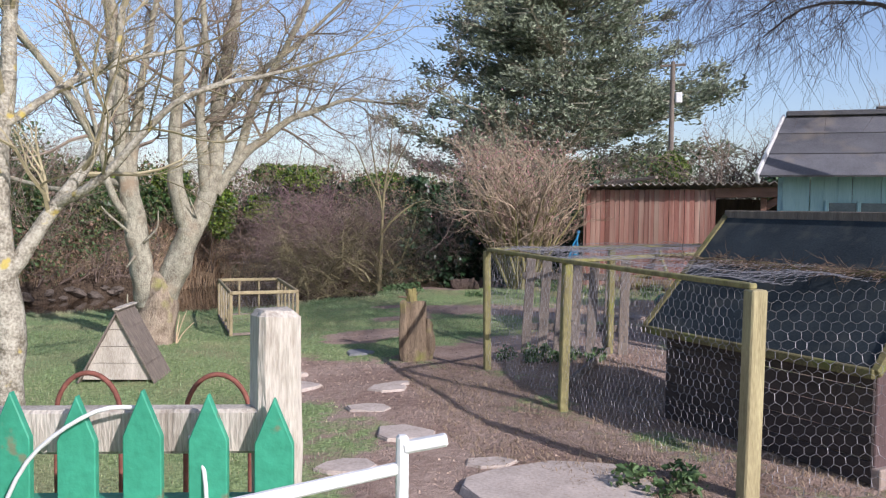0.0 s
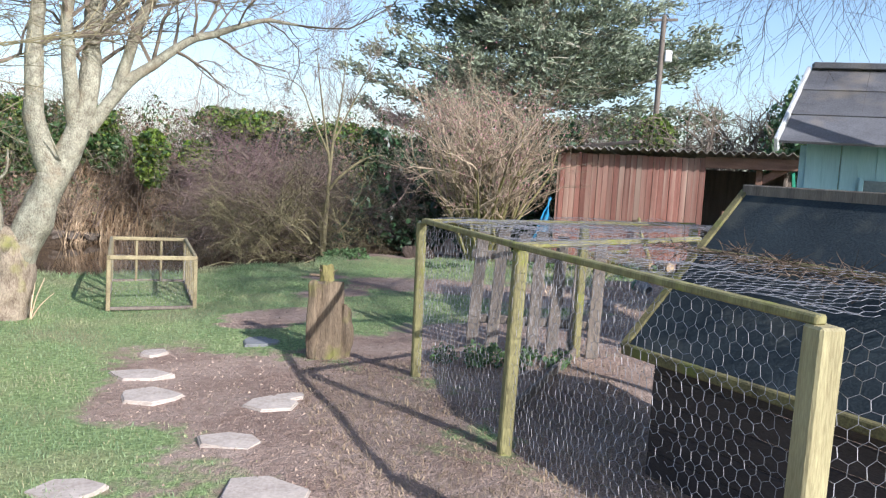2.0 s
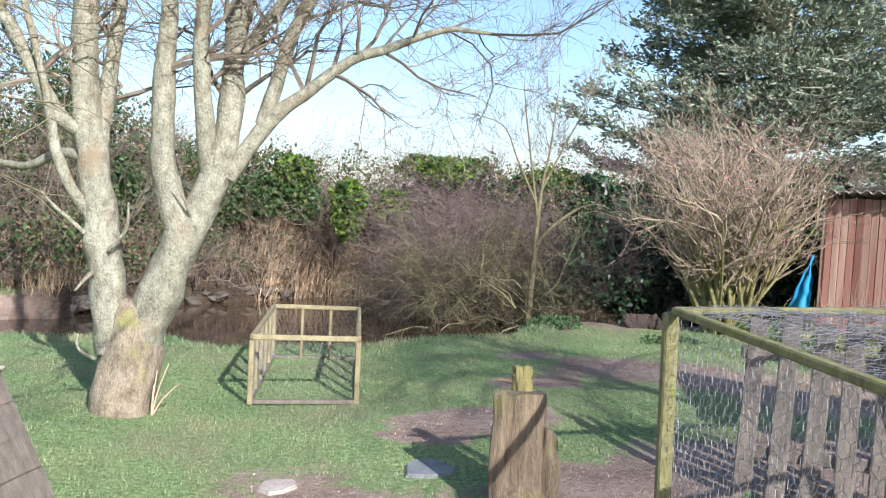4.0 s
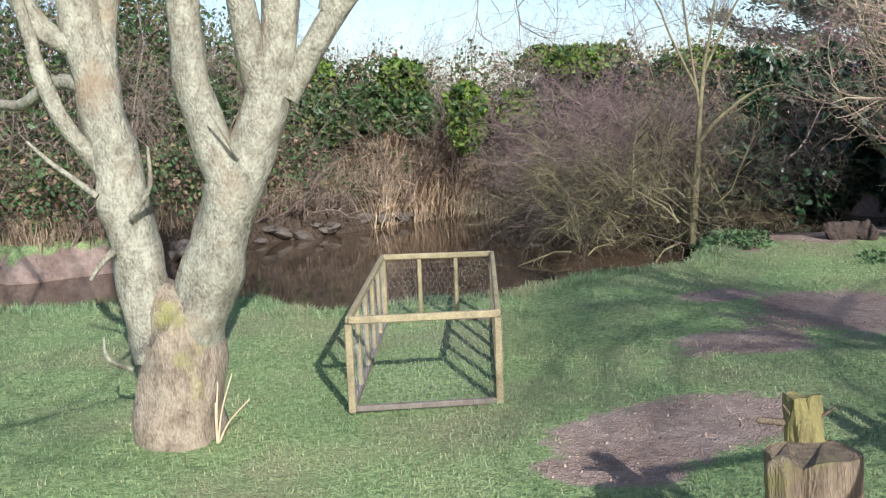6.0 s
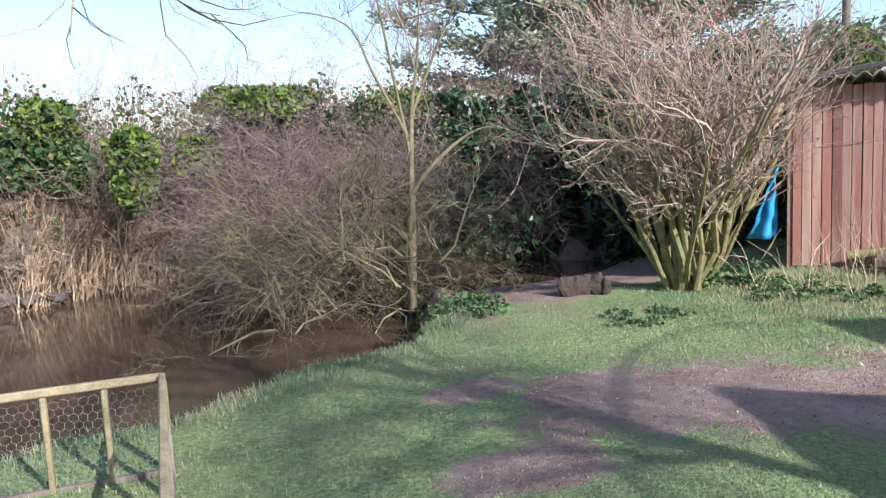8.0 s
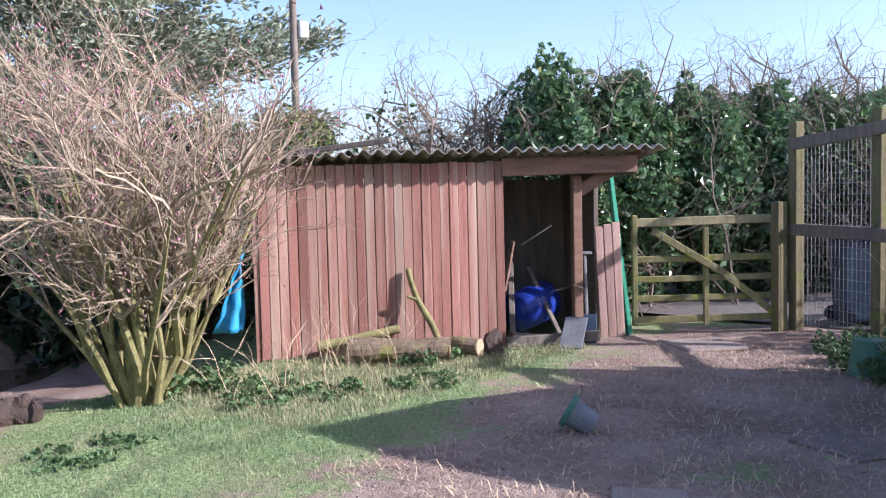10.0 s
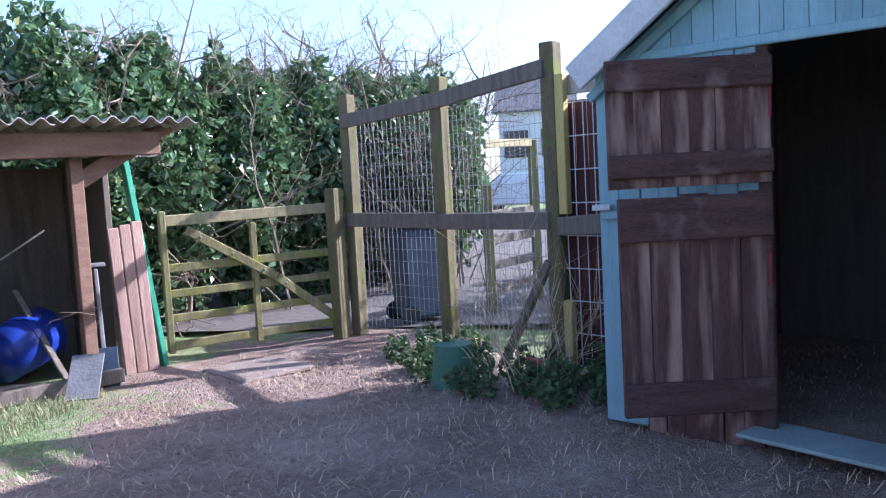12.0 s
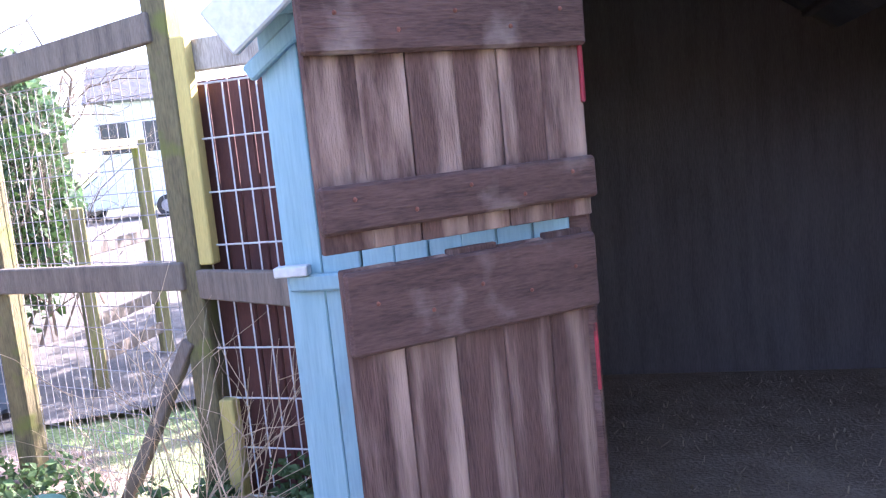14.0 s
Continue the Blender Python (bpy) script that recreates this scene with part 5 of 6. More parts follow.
hedge("ivy_hedge", "ivy hedge with twisted bare branches behind the gate", [((10.35 + 0.95 * i, 12.2 - 0.55 * i, 1.6 - 0.05 * i), (0.8, 0.7, 1.5)) for i in range(5)] + [((14.5, 9.3, 1.6), (0.9, 0.8, 1.3))], 53, IVY_GLOSSY, 56000, 0.08, 24, TWIG, bend=1.0, extra=((OLIVE_LEAF, 6000, 0.06),))


# ---- great conifer ----
def conifer(x, y, h, seed):
    t = thing("conifer", "tall dark green cypress with layered ragged branches", "tree")
    tube_part("trunk", [(x, y, -0.2), (x, y, h * 0.5), (x + 0.2, y, h)], 0.35, 0.06, BARK, t)
    r = random.Random(seed)
    v, f = [], []
    lv, lf = [], []
    for i in range(180):
        u = (i + r.random()) / 180
        z = 1.8 + (h - 1.8) * u
        reach = ((1 - u) ** 0.6 * 5.7 + 0.3) * r.uniform(0.5, 1.12)
        ang = r.uniform(0, 2 * math.pi)
        d = Vector((math.cos(ang), math.sin(ang), 0.1))
        a = Vector((x, y, z))
        sag, tip = r.uniform(-0.25, 0.15), r.uniform(0.0, 0.25)
        line = [a + d * reach * k + Z * reach * (sag * k + (tip - sag) * k * k * 0.7) for k in (0, 0.35, 0.7, 1.0)]
        tube(v, f, line, [0.07, 0.05, 0.03, 0.012], 4)
        for c in range(int(4 + 4.2 * reach)):
            k = 0.1 + 0.9 * r.random() ** 0.8
            j = min(int(k * 3), 2)
            at_ = line[j].lerp(line[j + 1], k * 3 - j)
            side = Vector((-d.y, d.x, 0)) * r.gauss(0, 0.2 * reach * (1.2 - k) + 0.12)
            mid = at_ + side + Z * r.gauss(0.05, 0.08)
            tube(v, f, [at_, at_.lerp(mid, 0.6) + Z * 0.03, mid], [0.016, 0.012, 0.006], 3)
            size = r.uniform(0.2, 0.42)
            for _ in range(30):
                p = mid + Vector((r.gauss(0, 1), r.gauss(0, 1), r.gauss(0, 0.55))) * size * 0.6
                ln = r.uniform(0.1, 0.24)
                out_d = (d * 0.7 + side * 0.6 + Vector((r.gauss(0, 0.45), r.gauss(0, 0.45), r.gauss(0.2, 0.4)))).normalized()
                w = out_d.cross(Vector((r.gauss(0, 1), r.gauss(0, 1), r.gauss(0, 1)))).normalized() * ln * 0.16
                n = out_d.cross(w)
                i0 = len(lv)
                lv += [p, p + out_d * ln * 0.5 + w, p + out_d * ln, p + out_d * ln * 0.5 - w, p + out_d * ln * 0.5 + n, p + out_d * ln * 0.5 - n]
                lf += [(i0, i0 + 1, i0 + 2, i0 + 3), (i0, i0 + 4, i0 + 2, i0 + 5)]
    raw("branches", v, f, BARK, t)
    raw("foliage", lv, lf, NEEDLE, t)
    return t


conifer(9.9, 24.5, 12.5, 61)
hedge("hedge", "bare twisted branches above the ivy hedge", [((9.6 + 0.95 * i, 13.5 - 0.6 * i, 2.75 + 0.1 * i), (0.7, 0.4, 0.75)) for i in range(8)], 57, None, 0, 0, 210, TWIG, base_z=1.6, bend=1.5, thick=1.7)
hedge("hedge", "low dark brambles along the far bank", [((-5.6, 13.3, 0.4), (1.0, 0.8, 0.65)), ((-4.6, 14.4, 0.45), (0.9, 0.8, 0.65)), ((-3.6, 15.6, 0.5), (0.9, 0.7, 0.7)), ((-2.5, 16.7, 0.5), (0.9, 0.6, 0.7)), ((-1.2, 18.0, 0.6), (0.9, 0.6, 0.7)), ((-7.0, 12.9, 0.5), (1.0, 0.7, 0.8)), ((-3.0, 15.9, 0.2), (0.7, 0.35, 0.4)), ((-4.1, 14.6, 0.15), (0.6, 0.35, 0.4))], 58, WEED, 9000, 0.05, 190, TWIG_DARK, base_z=-0.1, bend=1.2, extra=((DEAD_LEAF, 9000, 0.05), (OLIVE_LEAF, 4000, 0.045)))
hedge("ivy_hedge", "ivy and bare hedge along the drive", [((16.5, 10.6, 1.5), (1.2, 1.0, 1.4)), ((18.2, 12.2, 1.7), (1.4, 1.4, 1.6)), ((13.3, 8.85, 1.2), (0.4, 0.4, 0.9)), ((13.4, 9.6, 1.8), (0.6, 0.5, 0.9))], 59, IVY, 9000, 0.085, 70, TWIG)
hedge("hedge", "bare hedge in the distance beyond the drive", [((30 + 2 * i, 14 + 1.2 * i, 1.8), (1.5, 1.5, 1.8)) for i in range(4)] + [((36 + 1.5 * i, 6.5 - 1.5 * i, 1.6), (1.5, 1.2, 1.6)) for i in range(4)], 63, IVY, 4000, 0.16, 60, BRAMBLE)

# out of view: added to throw broken shade over the gate and fence
hedge("ivy_hedge", "unseen ivied hedge added behind the stable to cast shade", [((12.3, 4.2, 1.9), (0.8, 0.7, 1.7)), ((13.4, 4.7, 1.6), (0.9, 0.7, 1.5)), ((14.8, 5.4, 1.0), (1.0, 0.7, 1.1))], 65, IVY, 4500, 0.09, 60, BRAMBLE, bend=0.5)

# ---- birch with hanging twigs ----
birch = thing("birch", "weeping birch with fine hanging bare twigs", "tree")
BX, BY = 5.38, 3.42
BIRCH_BARK = mat("dark_birch_bark", (0.16, 0.13, 0.12), (0.06, 0.048, 0.045), scale=12, fine=60, bump=0.6)
tube_part("trunk", [(BX, BY, -0.1), (BX + 0.02, BY, 1.5), (BX - 0.02, BY + 0.02, 3), (BX - 0.1, BY, 4.6), (BX - 0.1, BY, 6.6)], 0.085, 0.03, BIRCH_BARK, birch, sides=12, lump=0.025, grain=0.006)
bt = Twigs(71)
for i in range(34):
    ang = math.radians(bt.r.uniform(80, 250)) if i % 4 else math.radians(bt.r.uniform(-110, 80))
    p = Vector((BX - 0.06, BY, bt.r.uniform(2.6, 5.6)))
    reach = bt.r.uniform(1.0, 2.9)
    d = Vector((math.cos(ang), math.sin(ang), 0.3))
    line = curve_pts([p, p + d * reach * 0.4 + Z * 0.2, p + d * reach * 0.8 + Z * 0.1, p + d * reach * 1.05 - Z * 0.25], 3)
    limb_v, limb_f = [], []
    tube(limb_v, limb_f, [q + noise.noise_vector(q * 2) * 0.06 for q in line], [0.024 - 0.019 * k / (len(line) - 1) for k in range(len(line))], 6)
    raw("limb", limb_v, limb_f, BIRCH_BARK, birch)
    for k in range(22):
        q = line[bt.r.randrange(3, len(line))]
        bt.grow(q, (d.x * 0.5 + bt.r.gauss(0, 0.5), d.y * 0.5 + bt.r.gauss(0, 0.5), -0.1), bt.r.uniform(0.5, 1.2), 0.004, 1, 7, 0.7, -0.45, 0.9, 0.6, 3)
bt.make("twigs", BIRCH_BARK, birch)

# ---- utility pole ----
pole = thing("utility_pole", "grey wooden utility pole with crossarm and box", "utility pole", pose(9.87, 16.7, 0, 0, 0, -20))
tube_part("shaft", [(0, 0, -0.2), (0, 0, 2.6), (0, 0, 5.0)], 0.075, 0.055, WOOD_GREY, pole)
bm = bmesh.new()
beam(bm, (-0.3, 0, 4.92), (0.3, 0, 4.95), 0.05, 0.06)
part("crossarm", bm, WOOD_GREY, pole)
bm = bmesh.new()
box(bm, (0.16, 0.16, 0.26), pose(0.15, 0, 4.15), bevel=0.02)
part("transformer_box", bm, WHITE, pole, "white metal box")

# ---- front picket fence, white bar, posts ----
FD, FN = Vector((-0.975, 0.223, 0)), Vector((0.223, 0.975, 0))
FS = Vector((-0.07, -0.55, 0))
picket = thing("picket_fence", "green-painted pointed picket fence on weathered grey rails", "fence")
for i in range(13):
    c = FS + FD * (-0.015 + 0.119 * i) - FN * 0.07
    bm = bmesh.new()
    z1, w, th = 1.0 + 0.006 * (i % 3), 0.035, 0.009
    prof = [(-w, 0.12), (w, 0.12), (w, z1), (0, z1 + 0.085), (-w, z1)]
    fr = [bm.verts.new(c + FD * x + Z * z - FN * th) for x, z in prof]
    bk = [bm.verts.new(c + FD * x + Z * z + FN * th) for x, z in prof]
    bm.faces.new(fr)
    bm.faces.new(bk[::-1])
    for k in range(5):
        bm.faces.new((fr[k], bk[k], bk[(k + 1) % 5], fr[(k + 1) % 5]))
    bmesh.ops.recalc_face_normals(bm, faces=bm.faces)
    bmesh.ops.bevel(bm, geom=list(bm.edges), offset=0.002, segments=1, affect="EDGES")
    part("picket", bm, GREEN_PAINT, picket)
for z, m_, h in ((1.0, WOOD_BLEACHED, 0.085), (0.84, GREEN_PAINT, 0.06), (0.4, WOOD_BLEACHED, 0.08)):
    bm = bmesh.new()
    beam(bm, FS + Z * (z + 0.01), FS + FD * 1.6 + Z * (z - 0.02), 0.05, h)
    part("rail", roughen(bm, 0.004), m_, picket)
tube_part("cord", [tuple(FS + FD * 0.22 - FN * 0.03 + Z * 1.05), tuple(FS + FD * 0.3 - FN * 0.09 + Z * 1.06), tuple(FS + FD * 0.42 - FN * 0.1 + Z * 0.97), tuple(FS + FD * 0.5 - FN * 0.09 + Z * 0.8)], 0.004, 0.004, CABLE_WHITE, picket, "white cord looped over the rail")
tube_part("cord", [tuple(FS + FD * 0.15 - FN * 0.03 + Z * 1.0), tuple(FS + FD * 0.11 - FN * 0.08 + Z * 0.95), tuple(FS + FD * 0.1 - FN * 0.09 + Z * 0.8)], 0.004, 0.004, CABLE_WHITE, picket, "white cord looped over the rail")
for dx in (0.2, 0.5, 0.8):
    c = FS + FD * dx + FN * 0.35 - Z * 0.08
    tube_part("hoop", [tuple(c + FD * 0.075 * math.cos(math.pi * k / 8) + Z * (1.02 + 0.1 * math.sin(math.pi * k / 8))) for k in range(9)], 0.006, 0.006, RUST, picket, "rusty iron hoop", steps=2)
for dx in (0.125, 0.275, 0.425, 0.575, 0.725, 0.875):
    c = FS + FD * dx + FN * 0.35 - Z * 0.08
    tube_part("hoop_leg", [tuple(c + Z * 1.02), tuple(c + Z * 0.5), tuple(c + Z * 0.04)], 0.006, 0.006, RUST, picket, steps=2)
wp = thing("gate_post", "weathered whitened gate post with rounded broken top", "post", Matrix.Translation(FS + FN * 0.02))
bm = bmesh.new()
box(bm, (0.085, 0.085, 1.29), pose(0, 0, 0.59, 0, 0, 13), bevel=0.012)
bmesh.ops.subdivide_edges(bm, edges=[e for e in bm.edges if abs(e.verts[0].co.z - e.verts[1].co.z) > 0.5], cuts=14)
part("shaft", roughen(bm, 0.008, 9), WOOD_BLEACHED, wp)
bar = thing("white_gate_frame", "white-painted metal gate bar with short crossbar", "gate")
c = Vector((0.06, -1.2, 0))
bm = bmesh.new()
beam(bm, c + Z * 0.0, c + Z * 1.165, 0.014, 0.014, 0.003)
part("upright", bm, WHITE, bar)
bm = bmesh.new()
beam(bm, c + Z * 1.15, c + Z * 1.16 + Vector((0.052, -0.01, 0)), 0.016, 0.014, 0.003)
part("crossbar", bm, WHITE, bar)
bm = bmesh.new()
beam(bm, c + Z * 1.125 + FN * 0.005, c + Z * 1.12 + Vector((-0.75, -0.34, 0)), 0.012, 0.014, 0.003)
part("long_bar", bm, WHITE, bar)

# ---- A-shaped hutch ----
hutch = thing("ark_hutch", "weathered A-shaped wooden ark hutch on the grass", "hutch", pose(-1.15, 4.95, 0, 0, 0, -10) @ Matrix.Diagonal((0.86, 0.68, 0.9, 1)))
for sgn in (-1, 1):
    for k in range(4):
        t0 = k / 4
        x0, z0 = sgn * 0.36 * (1 - t0), 0.64 * t0
        x1, z1 = sgn * 0.36 * (1 - t0 - 0.26), 0.64 * (t0 + 0.26)
        v, f = slab_between((x0, -0.06, z0), (x0, 0.62, z0), (x1, 0.62, z1), (x1, -0.06, z1), 0.016 * sgn)
        raw("roof_board", v, f, WOOD_GREY, hutch)
for k in range(4):
    z0, z1 = 0.02 + 0.15 * k, 0.02 + 0.15 * (k + 1) - 0.005
    w0, w1 = 0.335 * (1 - z0 / 0.64), 0.335 * (1 - z1 / 0.64)
    v, f = slab_between((-w0, 0, z0), (w0, 0, z0), (w1, 0, z1), (-w1, 0, z1), 0.018)
    raw("end_board", v, f, WOOD_BLEACHED, hutch)
v, f = slab_between((-0.335, 0.58, 0.02), (0.335, 0.58, 0.02), (0.01, 0.58, 0.62), (-0.01, 0.58, 0.62), 0.018)
raw("back_board", v, f, WOOD_GREY, hutch)
bm = bmesh.new()
beam(bm, (0, -0.07, 0.655), (0, 0.63, 0.655), 0.06, 0.02)
part("ridge_strip", bm, WOOD_BLEACHED, hutch)


# ---- by the red shed ----
def log(name, label, a, b, r, material, seed=0):
    t = thing(name, label, "log")
    lv, lf = [], []
    line = [Vector(a).lerp(Vector(b), k / 9) for k in range(10)]
    tube(lv, lf, line, [r * (1 - 0.008 * k) for k in range(10)], 14)
    raw("bark", [p + noise.noise_vector(p * 7) * r * 0.22 for p in lv], lf, material, t)
    d = (Vector(b) - Vector(a)).normalized()
    v, f = [], []
    tube(v, f, [Vector(b) - d * 0.004, Vector(b) + d * 0.006], [r * 0.9, r * 0.86], 12)
    raw("cut_face", v, f, CUTWOOD, t)
    return t


def shed_pt(x, y, z):
    return tuple(SHED @ Vector((x, y, z)))


log("log", "thick cut log lying along the shed front", shed_pt(0.75, -0.3, 0.11), shed_pt(1.66, -0.42, 0.11), 0.11, STUMPWOOD)
log("log", "short cut log in front of the shed", shed_pt(1.74, -0.2, 0.1), shed_pt(1.95, -0.38, 0.1), 0.085, STUMPWOOD)
log("log", "thin mossy log lying by the shed", shed_pt(0.5, -0.14, 0.14), shed_pt(1.25, -0.1, 0.26), 0.045, MOSSY_STEM)
stick = thing("leaning_branch", "bare forked branch leaning on the shed wall", "branch")
tube_part("stem", [shed_pt(1.62, -0.25, 0.05), shed_pt(1.55, -0.2, 0.3), shed_pt(1.42, -0.1, 0.55), shed_pt(1.36, -0.06, 0.8)], 0.035, 0.025, MOSSY_STEM, stick, lump=0.012)
tube_part("fork", [shed_pt(1.44, -0.11, 0.52), shed_pt(1.34, -0.12, 0.56)], 0.02, 0.014, MOSSY_STEM, stick)
stub = thing("wood_stub", "rotten dark wood stub beside the shed doorway", "stump")
tube_part("stub", [shed_pt(2.12, -0.2, -0.02), shed_pt(2.12, -0.2, 0.06), shed_pt(2.12, -0.19, 0.13)], 0.12, 0.1, SOIL_DARK, stub, sides=20, lump=0.05, grain=0.025, smooth=False)

tarp = thing("tarpaulin", "crumpled bright blue tarpaulin hanging on the shed side", "tarpaulin")
v, f = [], []
for j in range(13):
    for i in range(9):
        u, w = i / 8, j / 12
        p = SHED @ Vector((-0.12 - 0.26 * (1 - w) * u - 0.03, 0.05 + 0.1 * math.sin(u * 9 + w * 3) * 0.4, 0.28 + 0.75 * w))
        v.append(p + noise.noise_vector(Vector((u * 3, w * 4, 1))) * 0.05)
for j in range(12):
    for i in range(8):
        a = j * 9 + i
        f.append((a, a + 1, a + 10, a + 9))
sheet_ob = raw("sheet", v, f, TARP, tarp, True)
sheet_ob.modifiers.new("thickness", "SOLIDIFY").thickness = 0.006

crate = thing("plastic_barrel", "dark blue plastic barrel lying in the shed", "barrel", SHED @ pose(2.78, 0.75, 0.3, 0, 78, 30))
bm = bmesh.new()
bmesh.ops.create_cone(bm, cap_ends=True, segments=20, radius1=0.21, radius2=0.21, depth=0.55)
bmesh.ops.bevel(bm, geom=[e for e in bm.edges if len(e.link_faces) == 2 and abs(e.verts[0].co.z - e.verts[1].co.z) < 0.01], offset=0.03, segments=2, affect="EDGES")
part("body", bm, PLASTIC_BLUE, crate, smooth=True)
bm = bmesh.new()
bmesh.ops.create_cone(bm, cap_ends=True, segments=20, radius1=0.215, radius2=0.215, depth=0.05)
part("band", bm, PLASTIC_BLUE, crate)
for k, (a, b, r_, m_) in enumerate((((2.45, 0.3, 0.05), (2.6, 0.9, 0.9), 0.03, WOOD_GREY), ((2.4, 0.2, 0.1), (2.75, 0.25, 0.05), 0.05, WOOD_GREY), ((2.95, 0.3, 0.05), (2.8, 0.9, 0.7), 0.025, WOOD_GREY), ((2.42, 0.5, 0.5), (2.55, 0.6, 1.0), 0.025, WOOD_BEAM), ((2.7, 0.8, 0.95), (3.0, 0.7, 1.15), 0.015, WOOD_BLEACHED))):
    t = thing("timber_offcut", "loose timber offcut stored in the shed", "timber")
    bm = bmesh.new()
    beam(bm, shed_pt(*a), shed_pt(*b), r_ * 2, r_)
    part("timber", bm, m_, t)
spade = thing("spade", "spade with wooden shaft and D handle in the shed", "spade")
bm = bmesh.new()
beam(bm, shed_pt(3.16, 0.1, 0.2), shed_pt(3.2, 0.25, 0.85), 0.03, 0.03)
part("shaft", bm, SLAB_GREY, spade)
bm = bmesh.new()
beam(bm, shed_pt(3.12, 0.26, 0.88), shed_pt(3.27, 0.24, 0.88), 0.03, 0.03)
part("grip", bm, SLAB_GREY, spade)
bm = bmesh.new()
beam(bm, shed_pt(3.14, 0.02, 0.0), shed_pt(3.17, 0.1, 0.28), 0.17, 0.015)
part("blade", bm, PLASTIC_GREY, spade)
loose = thing("leaning_board", "pale red plank boards leaning at the shed doorway", "boards")
for k in range(3):
    bm = bmesh.new()
    q = Vector((9.0 - 0.075 * k, 10.52 + 0.055 * k, 0.0))
    beam(bm, q, q + Vector((-0.04, 0.03, 1.18 - 0.02 * k)), 0.085, 0.02, up=(0.6, 0.8, 0))
    part("board", bm, WOOD_PINK, loose)
gp = thing("green_pole", "green-painted square pole leaning by the gate", "pole")
bm = bmesh.new()
beam(bm, (9.17, 10.52, 0), (8.98, 10.62, 1.66), 0.06, 0.05)
part("pole", bm, GREEN_PAINT, gp)
tray = thing("tray", "grey sheet leaning at the shed threshold", "sheet")
bm = bmesh.new()
beam(bm, shed_pt(2.85, -0.28, 0.02), shed_pt(3.0, -0.05, 0.28), 0.22, 0.012)
part("sheet", bm, SLAB_GREY, tray)

# ---- open ground ----
bucket = thing("bucket", "tipped green and grey plastic bucket on bare earth", "bucket", pose(5.74, 8.97, 0.085, 0, 60, 115) @ Matrix.Diagonal((0.66, 0.66, 0.66, 1)))
v, f = [], []
tube(v, f, [Vector((0, 0, -0.14)), Vector((0, 0, 0.1))], [0.11, 0.14], 18)
raw("body", v, f, SLAB_GREY, bucket, False)
v, f = [], []
tube(v, f, [Vector((0, 0, 0.095)), Vector((0, 0, 0.125)), Vector((0, 0, 0.155))], [0.165, 0.17, 0.16], 18)
raw("rim", v, f, PLASTIC_GREEN, bucket)
block = thing("rotten_log", "dark rotten log lying on the muddy bank", "log")
tube_part("bark", [(3.36, 12.15, 0.04), (3.52, 12.1, 0.07), (3.72, 12.05, 0.07)], 0.085, 0.075, SOIL_DARK, block, sides=18, lump=0.09, steps=8, grain=0.03, smooth=False)
tube_part("root", [(3.6, 12.08, 0.08), (3.66, 12.06, 0.14), (3.68, 12.05, 0.18)], 0.05, 0.025, SOIL_DARK, block, lump=0.04, grain=0.02, smooth=False)
SLAB_EARTHY = mat("earthy_slab", (0.27, 0.2, 0.165), (0.15, 0.11, 0.085), scale=7, bump=0.5)
for x, y, w, d, tn, m_, lab in ((4.78, 8.0, 0.4, 0.36, 30, SLAB_DUSTY, "grey square slab flush with the earth"), (8.93, 9.62, 0.62, 0.62, -38, SLAB_DUSTY, "pale board lying in front of the gate"), (6.35, 7.62, 0.34, 0.5, -25, SLAB_EARTHY, "dusty grey slab in front of the stable")):
    bm = bmesh.new()
    box(bm, (w, d, 0.03), bevel=0.008)
    ob = part("ground_slab", bm, m_)
    ob.matrix_world = pose(x, y, ground_z(x, y) + 0.008, 0, 0, tn)
    tagged(ob, lab, "slab")
ramp_ob = thing("ramp_board", "pale green board lying at the stable doorway", "board")
bm = bmesh.new()
beam(bm, (7.15, 6.35, 0.1), (6.55, 5.6, 0.08), 0.3, 0.02)
part("board", bm, mat("faded_green_board", (0.36, 0.45, 0.41), (0.24, 0.31, 0.28), scale=5, bump=0.3), ramp_ob)

pot = thing("plant_pot", "upturned green plastic plant pot by the fence", "pot", pose(8.45, 8.02, 0))
v, f = [], []
tube(v, f, [Vector((0, 0, 0)), Vector((0, 0, 0.04)), Vector((0, 0, 0.045)), Vector((0, 0, 0.28))], [0.165, 0.165, 0.155, 0.125], 22)
raw("body", v, f, PLASTIC_GREEN, pot)
rpot = thing("plant_pot", "terracotta pot among weeds by the fence", "pot", pose(8.35, 7.45, 0.02, 12, 8, 0))
v, f = [], []
tube(v, f, [Vector((0, 0, 0)), Vector((0, 0, 0.12)), Vector((0, 0, 0.121)), Vector((0, 0, 0.16))], [0.07, 0.1, 0.115, 0.118], 18)
raw("body", v, f, TERRACOTTA, rpot)

# brown panel with white grid beside the stable
panel = thing("garden_gate", "brown boarded gate behind white welded wire grid", "gate")
p0, p1 = Vector((8.76, 7.24, 0)), Vector((8.3, 6.6, 0))
for k in range(8):
    a, b = p0.lerp(p1, k / 8), p0.lerp(p1, (k + 1) / 8)
    bm = bmesh.new()
    beam(bm, (a + b) / 2 + Z * 0.05, (a + b) / 2 + Z * 1.85, (b - a).length - 0.004, 0.02, up=(0.81, -0.58, 0))
    part("board", bm, BROWN_PANEL, panel)
d = p1 - p0
v, f = square_mesh(p0 + Vector((-0.06, 0.06, 0)), d, d.length, 1.75, 0.075, 0.2, 0.004, 0.08)
raw("wire_mesh", v, f, WHITE, panel)
bm = bmesh.new()
beam(bm, p0 + Vector((-0.03, 0.03, 1.95)), p1 + Vector((-0.03, 0.03, 1.95)), 0.04, 0.13)
part("top_rail", bm, WOOD_BLEACHED, panel)
